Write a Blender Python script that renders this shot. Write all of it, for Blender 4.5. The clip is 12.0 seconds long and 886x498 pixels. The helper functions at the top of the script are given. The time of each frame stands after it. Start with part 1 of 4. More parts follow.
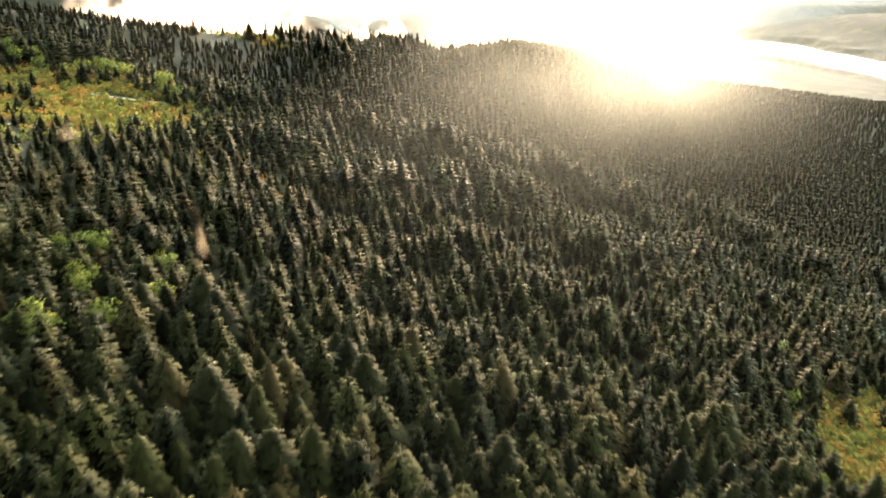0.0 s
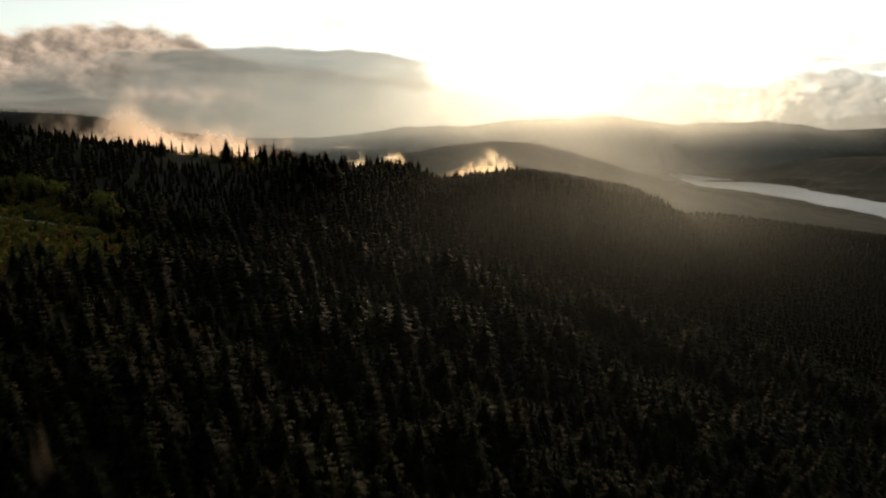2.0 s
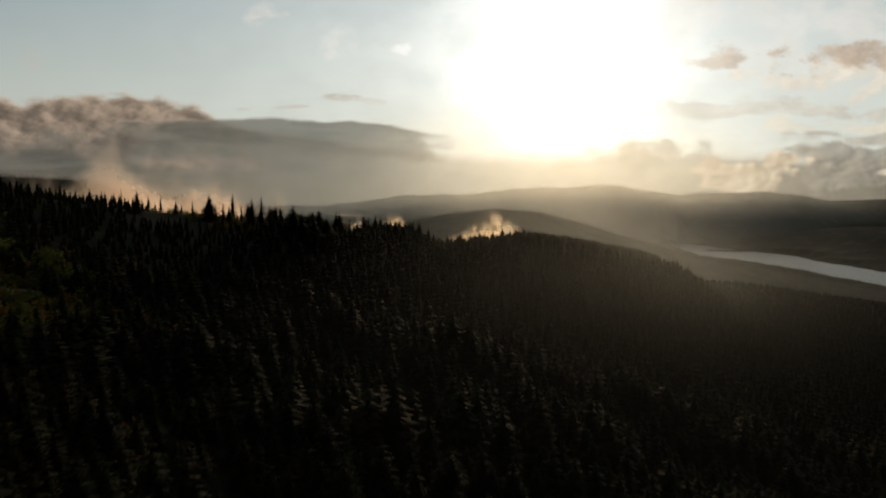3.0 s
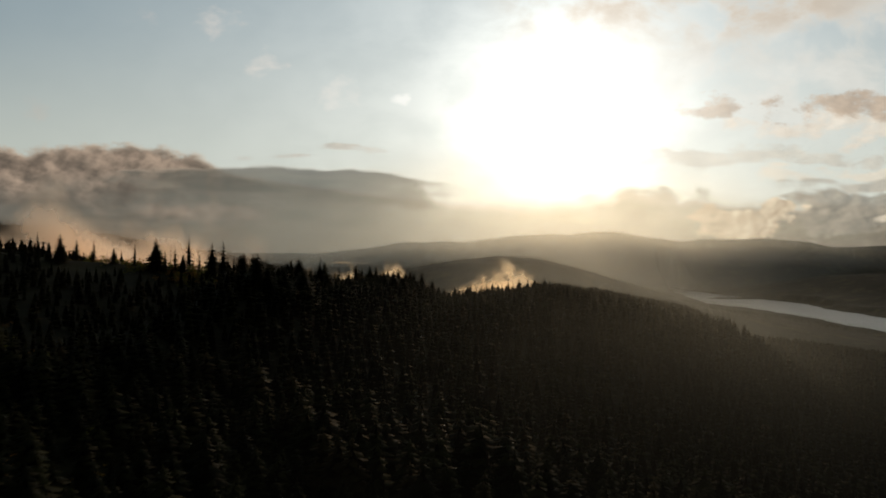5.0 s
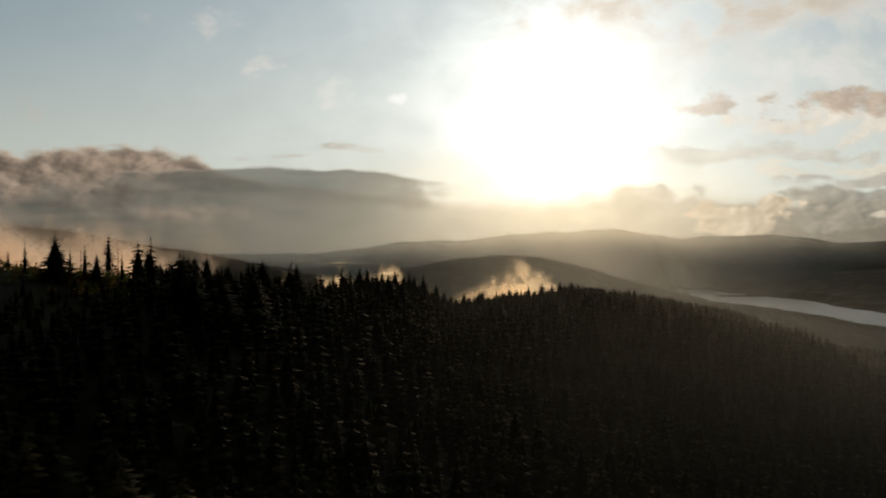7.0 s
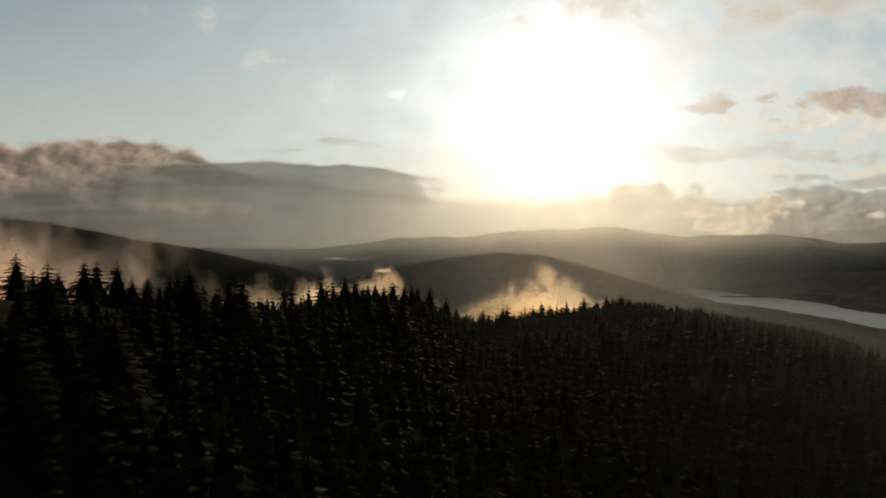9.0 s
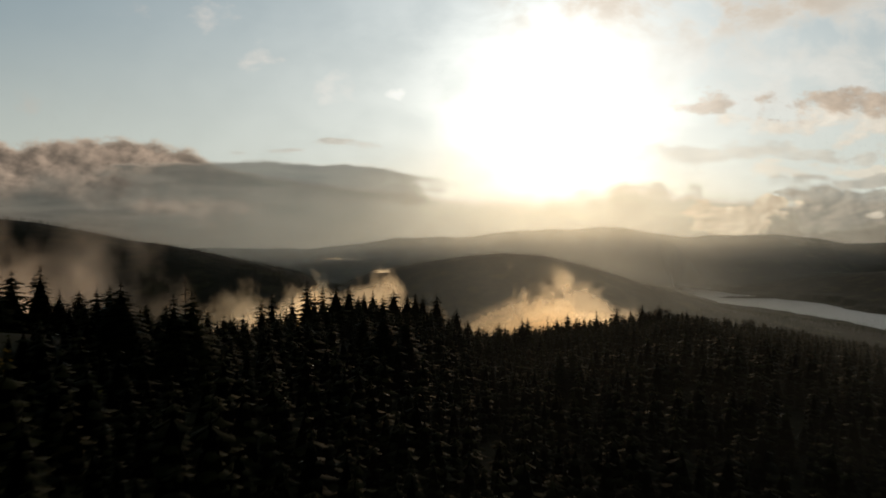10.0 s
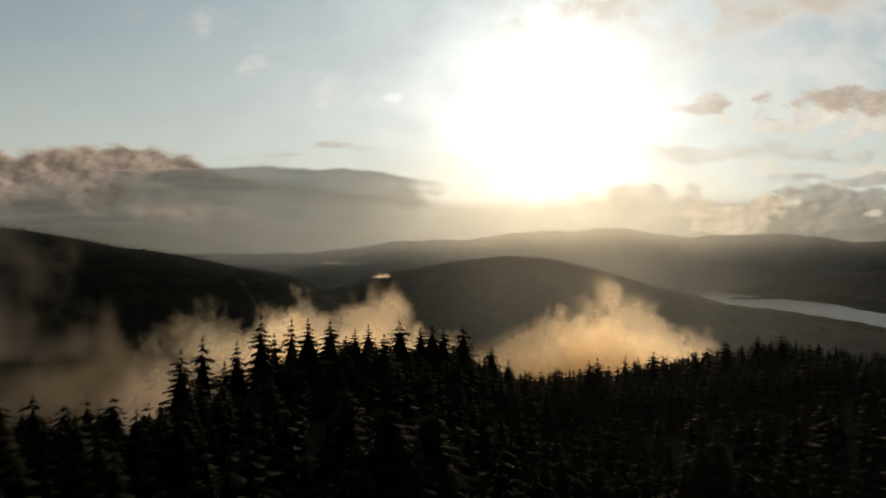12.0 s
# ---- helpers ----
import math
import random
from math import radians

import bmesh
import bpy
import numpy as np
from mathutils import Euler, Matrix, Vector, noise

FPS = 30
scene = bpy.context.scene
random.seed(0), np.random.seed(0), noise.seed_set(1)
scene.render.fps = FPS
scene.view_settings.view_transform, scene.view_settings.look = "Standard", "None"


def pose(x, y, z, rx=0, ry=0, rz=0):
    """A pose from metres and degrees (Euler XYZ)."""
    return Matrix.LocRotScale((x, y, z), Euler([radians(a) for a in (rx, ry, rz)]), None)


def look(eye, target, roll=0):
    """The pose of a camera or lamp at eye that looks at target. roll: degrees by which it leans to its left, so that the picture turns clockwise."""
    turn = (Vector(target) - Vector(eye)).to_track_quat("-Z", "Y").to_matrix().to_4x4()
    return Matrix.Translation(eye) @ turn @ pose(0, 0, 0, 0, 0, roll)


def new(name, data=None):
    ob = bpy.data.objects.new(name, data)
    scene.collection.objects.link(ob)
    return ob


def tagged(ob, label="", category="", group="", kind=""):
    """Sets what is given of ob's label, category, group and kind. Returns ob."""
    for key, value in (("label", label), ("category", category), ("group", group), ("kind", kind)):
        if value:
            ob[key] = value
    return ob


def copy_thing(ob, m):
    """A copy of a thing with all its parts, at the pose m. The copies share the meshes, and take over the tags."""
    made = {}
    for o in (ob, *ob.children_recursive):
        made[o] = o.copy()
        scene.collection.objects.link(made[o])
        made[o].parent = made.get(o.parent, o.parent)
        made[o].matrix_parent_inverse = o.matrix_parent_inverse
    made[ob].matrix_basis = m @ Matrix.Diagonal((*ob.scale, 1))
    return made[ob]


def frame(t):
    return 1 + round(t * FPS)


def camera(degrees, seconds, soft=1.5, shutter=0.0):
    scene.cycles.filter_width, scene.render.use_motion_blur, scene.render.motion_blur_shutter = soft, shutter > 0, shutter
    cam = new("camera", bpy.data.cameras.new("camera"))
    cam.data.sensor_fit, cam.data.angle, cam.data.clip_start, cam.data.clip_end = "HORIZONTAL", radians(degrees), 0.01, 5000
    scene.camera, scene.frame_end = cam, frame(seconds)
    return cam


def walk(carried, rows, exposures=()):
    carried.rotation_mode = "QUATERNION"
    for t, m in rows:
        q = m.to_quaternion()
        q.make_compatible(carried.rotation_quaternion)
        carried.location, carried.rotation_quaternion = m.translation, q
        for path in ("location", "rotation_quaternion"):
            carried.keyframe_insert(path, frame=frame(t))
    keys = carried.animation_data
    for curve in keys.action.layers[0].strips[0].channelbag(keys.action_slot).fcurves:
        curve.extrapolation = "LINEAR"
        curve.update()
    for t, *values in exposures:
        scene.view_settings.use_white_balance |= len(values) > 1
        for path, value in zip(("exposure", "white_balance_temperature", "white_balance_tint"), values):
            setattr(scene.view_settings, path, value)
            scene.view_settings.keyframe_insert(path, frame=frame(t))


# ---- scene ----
cam = camera(64.0, 12.0, soft=1.7, shutter=0.5)
PATH = [
    (0, (0.169, 6.85, 313.937), (0.132, 8.722, 313.233), -0.0),
    (0.5, (-0.882, 23.293, 310.548), (-0.918, 25.193, 309.924), -0.1),
    (1, (-2.272, 39.744, 307.081), (-2.306, 41.671, 306.547), 0.1),
    (1.5, (-3.906, 56.226, 303.718), (-3.938, 58.177, 303.279), 0.1),
    (2, (-5.107, 72.629, 299.905), (-5.139, 74.601, 299.572), 0.2),
    (2.5, (-6.561, 89.189, 297.092), (-6.591, 91.175, 296.856), 0.4),
    (3, (-7.501, 106.794, 294.303), (-7.533, 108.789, 294.162), 0.5),
    (3.5, (-8.185, 123.27, 293.406), (-8.219, 125.27, 293.36), 0.5),
    (5.5, (-13.77, 193.689, 293.386), (-13.799, 195.689, 293.379), 0.3),
    (6, (-14.452, 211.404, 292.912), (-14.482, 213.404, 292.905), 0.1),
    (6.5, (-16.4, 229.364, 292.666), (-16.426, 231.364, 292.657), 0.0),
    (7, (-17.748, 246.897, 292.539), (-17.772, 248.897, 292.529), -0.1),
    (9, (-24.156, 323.981, 294.446), (-24.173, 325.981, 294.425), 0.5),
    (9.5, (-25.887, 342.473, 294.937), (-25.903, 344.473, 294.915), 0.5),
    (10, (-27.599, 360.669, 294.944), (-27.613, 362.669, 294.923), 0.5),
    (10.5, (-29.259, 378.374, 295.09), (-29.271, 380.373, 295.069), 0.4),
    (11, (-30.958, 394.729, 295.438), (-30.967, 396.729, 295.418), 0.4),
    (11.5, (-32.412, 411.512, 295.738), (-32.423, 413.511, 295.72), 0.3),
    (12, (-34.123, 429.099, 295.66), (-34.134, 431.099, 295.647), -0.1),
]
walk(cam, [(t, look(eye, target, roll)) for t, eye, target, roll in PATH],
     [(0, 5.3), (0.5, 4.4), (1, 3.2), (1.5, 1.9), (2, 0.85), (2.5, 0.15), (3, -0.08), (12, -0.08)])

# ---- daylight: a low sun behind thin cloud, with a bank of cumulus along the horizon ----
SUN_AZ, SUN_EL = radians(8.5), radians(10.1)
SUN_DIR = Vector((math.sin(SUN_AZ) * math.cos(SUN_EL), math.cos(SUN_AZ) * math.cos(SUN_EL), math.sin(SUN_EL)))
sun = new("sun", bpy.data.lights.new("sun", "SUN"))
sun.data.energy, sun.data.angle, sun.data.color = 0.6, radians(10.0), (1.0, 0.66, 0.36)
sun.matrix_world = look(SUN_DIR * 100, (0, 0, 0))


class Graph:
    """Short calls for building a node tree."""

    def __init__(self, tree):
        self.tree = tree
        tree.nodes.clear()

    def add(self, kind, **sets):
        n = self.tree.nodes.new(kind)
        for k, v in sets.items():
            setattr(n, k, v)
        return n

    def put(self, socket, value):
        if isinstance(value, bpy.types.NodeSocket):
            self.tree.links.new(value, socket)
        elif value is not None:
            socket.default_value = value

    def math(self, op, a, b=None, c=None, clamp=False):
        n = self.add("ShaderNodeMath", operation=op, use_clamp=clamp)
        for s, v in zip(n.inputs, (a, b, c)):
            self.put(s, v)
        return n.outputs[0]

    def span(self, v, a, b, c=0.0, d=1.0, smooth=True):
        n = self.add("ShaderNodeMapRange", interpolation_type="SMOOTHSTEP" if smooth else "LINEAR")
        for s, w in zip(n.inputs, (v, a, b, c, d)):
            self.put(s, w)
        return n.outputs[0]

    def xyz(self, x, y, z=0.0):
        n = self.add("ShaderNodeCombineXYZ")
        for s, w in zip(n.inputs, (x, y, z)):
            self.put(s, w)
        return n.outputs[0]

    def noise(self, vec, scale, detail=6.0, rough=0.55, twist=0.0):
        n = self.add("ShaderNodeTexNoise")
        self.put(n.inputs["Vector"], vec)
        n.inputs["Scale"].default_value, n.inputs["Detail"].default_value = scale, detail
        n.inputs["Roughness"].default_value, n.inputs["Distortion"].default_value = rough, twist
        return n.outputs[0]

    def mix(self, f, a, b):
        n = self.add("ShaderNodeMix", data_type="RGBA")
        self.put(n.inputs[0], f)
        self.put(n.inputs[6], (*a, 1) if isinstance(a, tuple) else a)
        self.put(n.inputs[7], (*b, 1) if isinstance(b, tuple) else b)
        return n.outputs[2]

    def link(self, a, b):
        self.tree.links.new(a, b)


world = bpy.data.worlds.new("world")
scene.world = world
world.use_nodes = True
g = Graph(world.node_tree)
way = g.add("ShaderNodeTexCoord").outputs["Generated"]
sep = g.add("ShaderNodeSeparateXYZ")
g.link(way, sep.inputs[0])
# sky plane ahead: u to the right and v up, in units of about 4.5 degrees
ahead = g.math("MAXIMUM", sep.outputs[1], 0.12)
U = g.math("MULTIPLY", g.math("DIVIDE", sep.outputs[0], ahead), 12.546)
V = g.math("MULTIPLY", g.math("DIVIDE", sep.outputs[2], ahead), 12.546)
front = g.span(sep.outputs[1], 0.15, 0.5)
sky = g.add("ShaderNodeTexSky", sky_type="NISHITA", sun_disc=False, sun_elevation=SUN_EL, sun_rotation=SUN_AZ, altitude=300.0)
sky.dust_density = 0.6
dot = g.add("ShaderNodeVectorMath", operation="DOT_PRODUCT")
g.link(way, dot.inputs[0])
dot.inputs[1].default_value = SUN_DIR
off = g.math("MULTIPLY", g.math("ARCCOSINE", g.math("MINIMUM", dot.outputs["Value"], 0.99999)), 12.546)
SUN_U, SUN_V = 1.87, 2.26


def fall(r, reach, power=1.0):
    """1 at the sun, fading with the distance r from it."""
    return g.math("EXPONENT", g.math("MULTIPLY", g.math("POWER", g.math("DIVIDE", r, reach), power), -1.0))


def grain(u, v, su, sv, seed, detail=8.0, rough=0.56, twist=0.25):
    return g.noise(g.xyz(g.math("MULTIPLY", u, su), g.math("MULTIPLY", v, sv), seed), 1.0, detail, rough, twist)


def step_to_sun(d):
    """The sky plane shifted by d towards the sun, to tell lit flanks of clouds from shaded ones."""
    du, dv = g.math("SUBTRACT", SUN_U, U), g.math("SUBTRACT", SUN_V, V)
    n = g.math("ADD", g.math("SQRT", g.math("ADD", g.math("MULTIPLY", du, du), g.math("MULTIPLY", dv, dv))), 0.05)
    return g.math("ADD", U, g.math("MULTIPLY", g.math("DIVIDE", du, n), d)), g.math("ADD", V, g.math("MULTIPLY", g.math("DIVIDE", dv, n), d))


def flank(su, sv, seed, d, gain, **how):
    """A torn pattern, and how far each place of it turns towards the sun (0 to 1)."""
    a, b = grain(U, V, su, sv, seed, **how), grain(*step_to_sun(d), su, sv, seed, **how)
    return a, g.math("ADD", 0.5, g.math("MULTIPLY", g.math("SUBTRACT", a, b), gain), clamp=True)


def over(under, mask, colour, strength=1.0):
    b = g.add("ShaderNodeBackground")
    g.put(b.inputs[0], (*colour, 1) if isinstance(colour, tuple) else colour)
    b.inputs[1].default_value = strength
    m = g.add("ShaderNodeMixShader")
    g.put(m.inputs[0], mask)
    g.link(under, m.inputs[1]), g.link(b.outputs[0], m.inputs[2])
    return m.outputs[0]


def ramp(value, lo, hi, points, top):
    """A smooth curve through (place, height) points."""
    n = g.add("ShaderNodeFloatCurve")
    curve = n.mapping.curves[0]
    pts = [((p - lo) / (hi - lo), h / top) for p, h in points]
    curve.points[0].location, curve.points[1].location = (0.0, pts[0][1]), (1.0, pts[-1][1])
    for p in pts[1:-1]:
        curve.points.new(*p)
    n.mapping.update()
    g.link(g.span(value, lo, hi, smooth=False), n.inputs["Value"])
    return g.math("MULTIPLY", n.outputs[0], top)


# clear air: blue-grey overhead, cream low down, dim behind
clear = g.add("ShaderNodeBackground")
g.link(sky.outputs[0], clear.inputs[0])
clear.inputs[1].default_value = 0.006
air_colour = g.mix(g.span(V, 1.2, 4.6), (0.40, 0.425, 0.37), (0.145, 0.215, 0.255))
air_colour = g.mix(g.span(V, 4.8, 9.0), air_colour, (0.065, 0.080, 0.088))
air_colour = g.mix(g.math("MULTIPLY", fall(off, 6.5), 0.70), air_colour, (0.84, 0.90, 0.88))
air_colour = g.mix(front, (0.035, 0.042, 0.048), air_colour)
air = g.add("ShaderNodeBackground")
g.put(air.inputs[0], air_colour)
both = g.add("ShaderNodeAddShader")
g.link(clear.outputs[0], both.inputs[0]), g.link(air.outputs[0], both.inputs[1])
heaven = both.outputs[0]

curl, curl_lit = flank(0.95, 1.6, 2.0, 0.15, 3.0, detail=9.0, rough=0.56, twist=0.12)
lump, lump_lit = flank(2.0, 3.0, 8.0, 0.09, 3.0, detail=8.0, rough=0.55, twist=0.1)
long = grain(U, V, 0.55, 3.4, 6.0, 8.0, 0.56, 0.2)
soft_puff = grain(U, V, 0.75, 1.05, 5.0, 7.0, 0.55, 0.3)
swell = grain(U, V, 0.5, 0.9, 3.0, 3.0, 0.5, 0.0)

# high thin cloud over the right half of the sky, tan where it is thick
thin = g.math("MULTIPLY", g.math("MULTIPLY", g.span(soft_puff, 0.36, 0.60), g.span(V, 1.6, 2.6)), g.span(U, 1.5, 4.5))
heaven = over(heaven, g.math("MULTIPLY", g.math("MULTIPLY", thin, front), 0.62), g.mix(curl_lit, (0.70, 0.68, 0.62), (0.86, 0.83, 0.76)))
tan = g.math("MULTIPLY", g.math("MULTIPLY", g.span(g.math("ADD", soft_puff, g.math("MULTIPLY", curl, 0.35)), 0.60, 0.80), g.span(V, 3.1, 4.3)), g.math("MULTIPLY", g.span(U, 0.2, 2.0), g.span(U, 8.5, 6.0)))
heaven = over(heaven, g.math("MULTIPLY", g.math("MULTIPLY", tan, front), 0.75), g.mix(soft_puff, (0.78, 0.66, 0.52), (0.40, 0.30, 0.21)))


drift_u = g.math("MULTIPLY", g.math("SUBTRACT", grain(U, V, 1.3, 2.2, 11.0, 5.0), 0.5), 3.0)
drift_v = g.math("MULTIPLY", g.math("SUBTRACT", grain(U, V, 0.9, 1.5, 12.0, 6.0), 0.5), 3.6)
torn = g.math("ADD", g.math("MULTIPLY", curl, 0.5), g.math("MULTIPLY", lump, 0.5))


def cloud(a, e, w, h, ragged, tex, soft=0.5):
    """Mask of one cloud round a, e with a torn rim."""
    du = g.math("ADD", g.math("DIVIDE", g.math("SUBTRACT", U, a), w), drift_u)
    dv = g.math("ADD", g.math("DIVIDE", g.math("SUBTRACT", V, e), h), drift_v)
    body = g.math("SUBTRACT", 1.0, g.math("ADD", g.math("MULTIPLY", du, du), g.math("MULTIPLY", dv, dv)))
    body = g.math("ADD", body, g.math("MULTIPLY", g.math("SUBTRACT", tex, 0.5), ragged))
    return g.span(body, 0.0, soft)


# single clouds of the open sky: place, size, raggedness, softness, shaded and lit colour, share
LONE = (
    (-3.35, 3.15, 0.40, 0.26, 5.0, torn, 1.4, (0.62, 0.60, 0.56), (0.80, 0.74, 0.67), 0.55),
    (-4.15, 3.95, 0.50, 0.26, 5.0, torn, 1.4, (0.55, 0.53, 0.50), (0.74, 0.68, 0.62), 0.50),
    (-5.6, 4.0, 0.55, 0.30, 5.0, torn, 1.4, (0.42, 0.44, 0.45), (0.58, 0.55, 0.52), 0.40),
    (-2.05, 2.75, 0.38, 0.28, 5.0, torn, 1.4, (0.70, 0.68, 0.63), (0.85, 0.80, 0.73), 0.45),
    (-7.5, 2.35, 0.35, 0.25, 5.0, torn, 1.4, (0.45, 0.44, 0.40), (0.60, 0.52, 0.44), 0.40),
    (-0.9, 2.6, 0.18, 0.12, 4.0, torn, 1.0, (0.86, 0.86, 0.82), (0.95, 0.93, 0.88), 0.6),
    (-2.15, 1.72, 0.75, 0.075, 2.2, long, 0.7, (0.33, 0.31, 0.26), (0.66, 0.60, 0.50), 0.8),
    (-3.05, 1.60, 0.42, 0.06, 2.6, long, 0.7, (0.34, 0.31, 0.26), (0.62, 0.55, 0.45), 0.65),
    (-3.75, 1.56, 0.28, 0.05, 2.6, long, 0.7, (0.36, 0.32, 0.27), (0.58, 0.50, 0.41), 0.5),
    (6.6, 2.12, 2.0, 0.30, 3.4, torn, 0.9, (0.58, 0.49, 0.38), (0.90, 0.80, 0.66), 0.75),
    (4.6, 2.45, 0.62, 0.20, 3.2, torn, 0.8, (0.34, 0.26, 0.19), (0.66, 0.53, 0.40), 0.85),
    (7.0, 2.47, 1.75, 0.30, 3.6, torn, 0.8, (0.29, 0.215, 0.155), (0.62, 0.48, 0.35), 0.9),
    (5.6, 1.58, 3.4, 0.20, 2.2, long, 0.7, (0.43, 0.41, 0.35), (0.72, 0.66, 0.54), 0.8),
    (6.9, 1.32, 1.9, 0.13, 2.6, long, 0.6, (0.60, 0.53, 0.42), (0.88, 0.79, 0.63), 0.75),
    (7.3, 1.10, 1.9, 0.19, 2.0, long, 0.6, (0.30, 0.285, 0.24), (0.55, 0.49, 0.39), 0.85),
)
for a, e, w, h, ragged, tex, soft, shade, lit, share in LONE:
    heaven = over(heaven, g.math("MULTIPLY", cloud(a, e, w, h, ragged * 1.7, tex, soft * 1.3), share), g.mix(curl_lit, shade, lit))

# the sun's own glow through thin cloud
glow_sum = g.math("ADD", g.math("MULTIPLY", fall(off, 1.35, 2.0), 1.5), g.math("MULTIPLY", fall(off, 2.6), 0.62))
cover = g.span(g.math("ADD", g.math("MULTIPLY", soft_puff, 0.6), g.math("MULTIPLY", curl, 0.4)), 0.36, 0.66, 1.0, 0.55)
glow = g.add("ShaderNodeBackground")
glow.inputs[0].default_value = (1.0, 0.95, 0.85, 1)
g.put(glow.inputs[1], g.math("MULTIPLY", glow_sum, cover))
sunny = g.add("ShaderNodeAddShader")
g.link(heaven, sunny.inputs[0]), g.link(glow.outputs[0], sunny.inputs[1])
heaven = sunny.outputs[0]

# the long bank along the horizon: billows at the left, a flat grey slab, low mounds under the sun
edge = ramp(U, -10.0, 10.0, ((-10, 1.75), (-7.5, 1.72), (-4.7, 1.64), (-4.1, 1.36), (-2.8, 1.12), (-1.3, 0.98), (-0.5, 0.90), (0.2, 0.85), (1.4, 0.84), (2.3, 0.95), (3.1, 1.03), (4.2, 0.92), (5.6, 0.80), (10, 0.86)), 2.0)
billowy = g.span(U, -3.2, -5.2, 0.22, 1.0)
tops = g.math("ADD", g.math("MULTIPLY", g.math("SUBTRACT", swell, 0.5), 0.55), g.math("MULTIPLY", g.math("SUBTRACT", lump, 0.5), 0.6))
inside = g.math("ADD", g.math("SUBTRACT", edge, V), g.math("MULTIPLY", tops, g.math("MULTIPLY", billowy, 0.9)))
inside = g.math("ADD", inside, g.math("MULTIPLY", g.math("SUBTRACT", curl, 0.5), g.span(U, -2.0, 0.5, 0.10, 0.45)))
near_sun = fall(off, 2.6, 2.0)
bank = g.math("MULTIPLY", g.span(g.math("DIVIDE", inside, g.math("ADD", 1.0, g.math("MULTIPLY", near_sun, 4.0))), -0.02, 0.10), front)
slab = g.mix(g.span(long, 0.36, 0.64), (0.105, 0.103, 0.087), (0.170, 0.158, 0.130))
puffs = g.mix(g.math("MULTIPLY", g.math("ADD", g.math("MULTIPLY", curl_lit, 0.65), g.math("MULTIPLY", lump_lit, 0.35)), g.span(curl, 0.34, 0.58, 0.35, 1.0)), (0.075, 0.064, 0.053), (0.56, 0.42, 0.31))
bank_colour = g.mix(g.math("MULTIPLY", g.span(U, -2.6, -5.0), g.span(g.math("ADD", inside, g.math("MULTIPLY", g.math("SUBTRACT", swell, 0.5), 2.0)), 1.5, 0.30)), slab, puffs)
bank_colour = g.mix(g.math("MULTIPLY", g.span(U, -1.8, 0.4), 0.9), bank_colour, g.mix(curl_lit, (0.33, 0.31, 0.255), (0.62, 0.56, 0.43)))
bank_colour = g.mix(g.math("MULTIPLY", g.span(U, 3.8, 5.5), 0.85), bank_colour, g.mix(curl_lit, (0.235, 0.22, 0.18), (0.50, 0.43, 0.33)))
bank_colour = g.mix(g.math("MULTIPLY", fall(off, 2.3, 2.0), 0.9), bank_colour, (0.92, 0.87, 0.72))
rim = g.math("MULTIPLY", g.span(inside, 0.16, 0.03), g.math("ADD", 0.25, g.math("MULTIPLY", lump_lit, 0.9)), clamp=True)
bank_colour = g.mix(rim, bank_colour, g.mix(fall(off, 6.0, 2.0), (0.50, 0.405, 0.315), (0.95, 0.86, 0.68)))
heaven = over(heaven, bank, bank_colour)

# the long flat slab with a bright upper edge
slab_top = ramp(U, -8.0, 1.0, ((-8, 1.15), (-5.2, 1.36), (-2.2, 1.40), (-1.2, 1.33), (-0.4, 1.15), (1, 0.95)), 2.0)
slab_in = g.math("MINIMUM", g.math("DIVIDE", g.math("SUBTRACT", slab_top, V), 0.22), g.math("DIVIDE", g.math("SUBTRACT", V, 0.62), 0.42))
slab_in = g.math("MINIMUM", slab_in, g.math("MINIMUM", g.math("DIVIDE", g.math("SUBTRACT", 0.0, U), 2.6), g.math("DIVIDE", g.math("ADD", U, 6.2), 2.0)))
slab_in = g.math("ADD", slab_in, g.math("ADD", g.math("MULTIPLY", g.math("SUBTRACT", long, 0.5), 0.9), g.math("MULTIPLY", g.math("SUBTRACT", torn, 0.5), 1.6)))
slab_rim = g.math("MULTIPLY", g.span(slab_in, 0.36, 0.05), g.span(V, 1.1, 1.32))
slab_tone = g.mix(slab_rim, slab, g.mix(g.span(U, -4.5, -0.8), (0.42, 0.36, 0.28), (0.92, 0.83, 0.66)))
heaven = over(heaven, g.math("MULTIPLY", g.math("MULTIPLY", g.span(slab_in, -0.05, 0.45), front), 0.85), slab_tone)

# haze that swallows the foot of the bank, streaked by slanting sunbeams
angle = g.math("ARCTAN2", g.math("SUBTRACT", U, SUN_U), g.math("SUBTRACT", SUN_V, V))
beams = g.noise(g.xyz(g.math("MULTIPLY", angle, 5.0), 0.0, 4.0), 1.0, 4.0, 0.6)
haze_colour = g.mix(g.span(U, -2.0, -7.0), (0.155, 0.132, 0.097), (0.072, 0.058, 0.043))
haze_colour = g.mix(fall(g.math("ABSOLUTE", g.math("SUBTRACT", U, 1.9)), 3.0, 2.0), haze_colour, (0.62, 0.545, 0.40))
heaven = over(heaven, g.math("MULTIPLY", g.math("MULTIPLY", g.span(g.math("ADD", V, g.span(U, 0.0, -3.0, 0.0, 0.25)), 0.95, 0.15), front), g.span(beams, 0.35, 0.65, 0.55, 0.9)), haze_colour)
shafts = g.math("MULTIPLY", g.math("MULTIPLY", g.span(beams, 0.48, 0.66), g.span(V, 1.25, 0.7)), g.math("MULTIPLY", fall(off, 2.6, 2.0), 0.4))
heaven = over(heaven, shafts, (0.98, 0.90, 0.70))

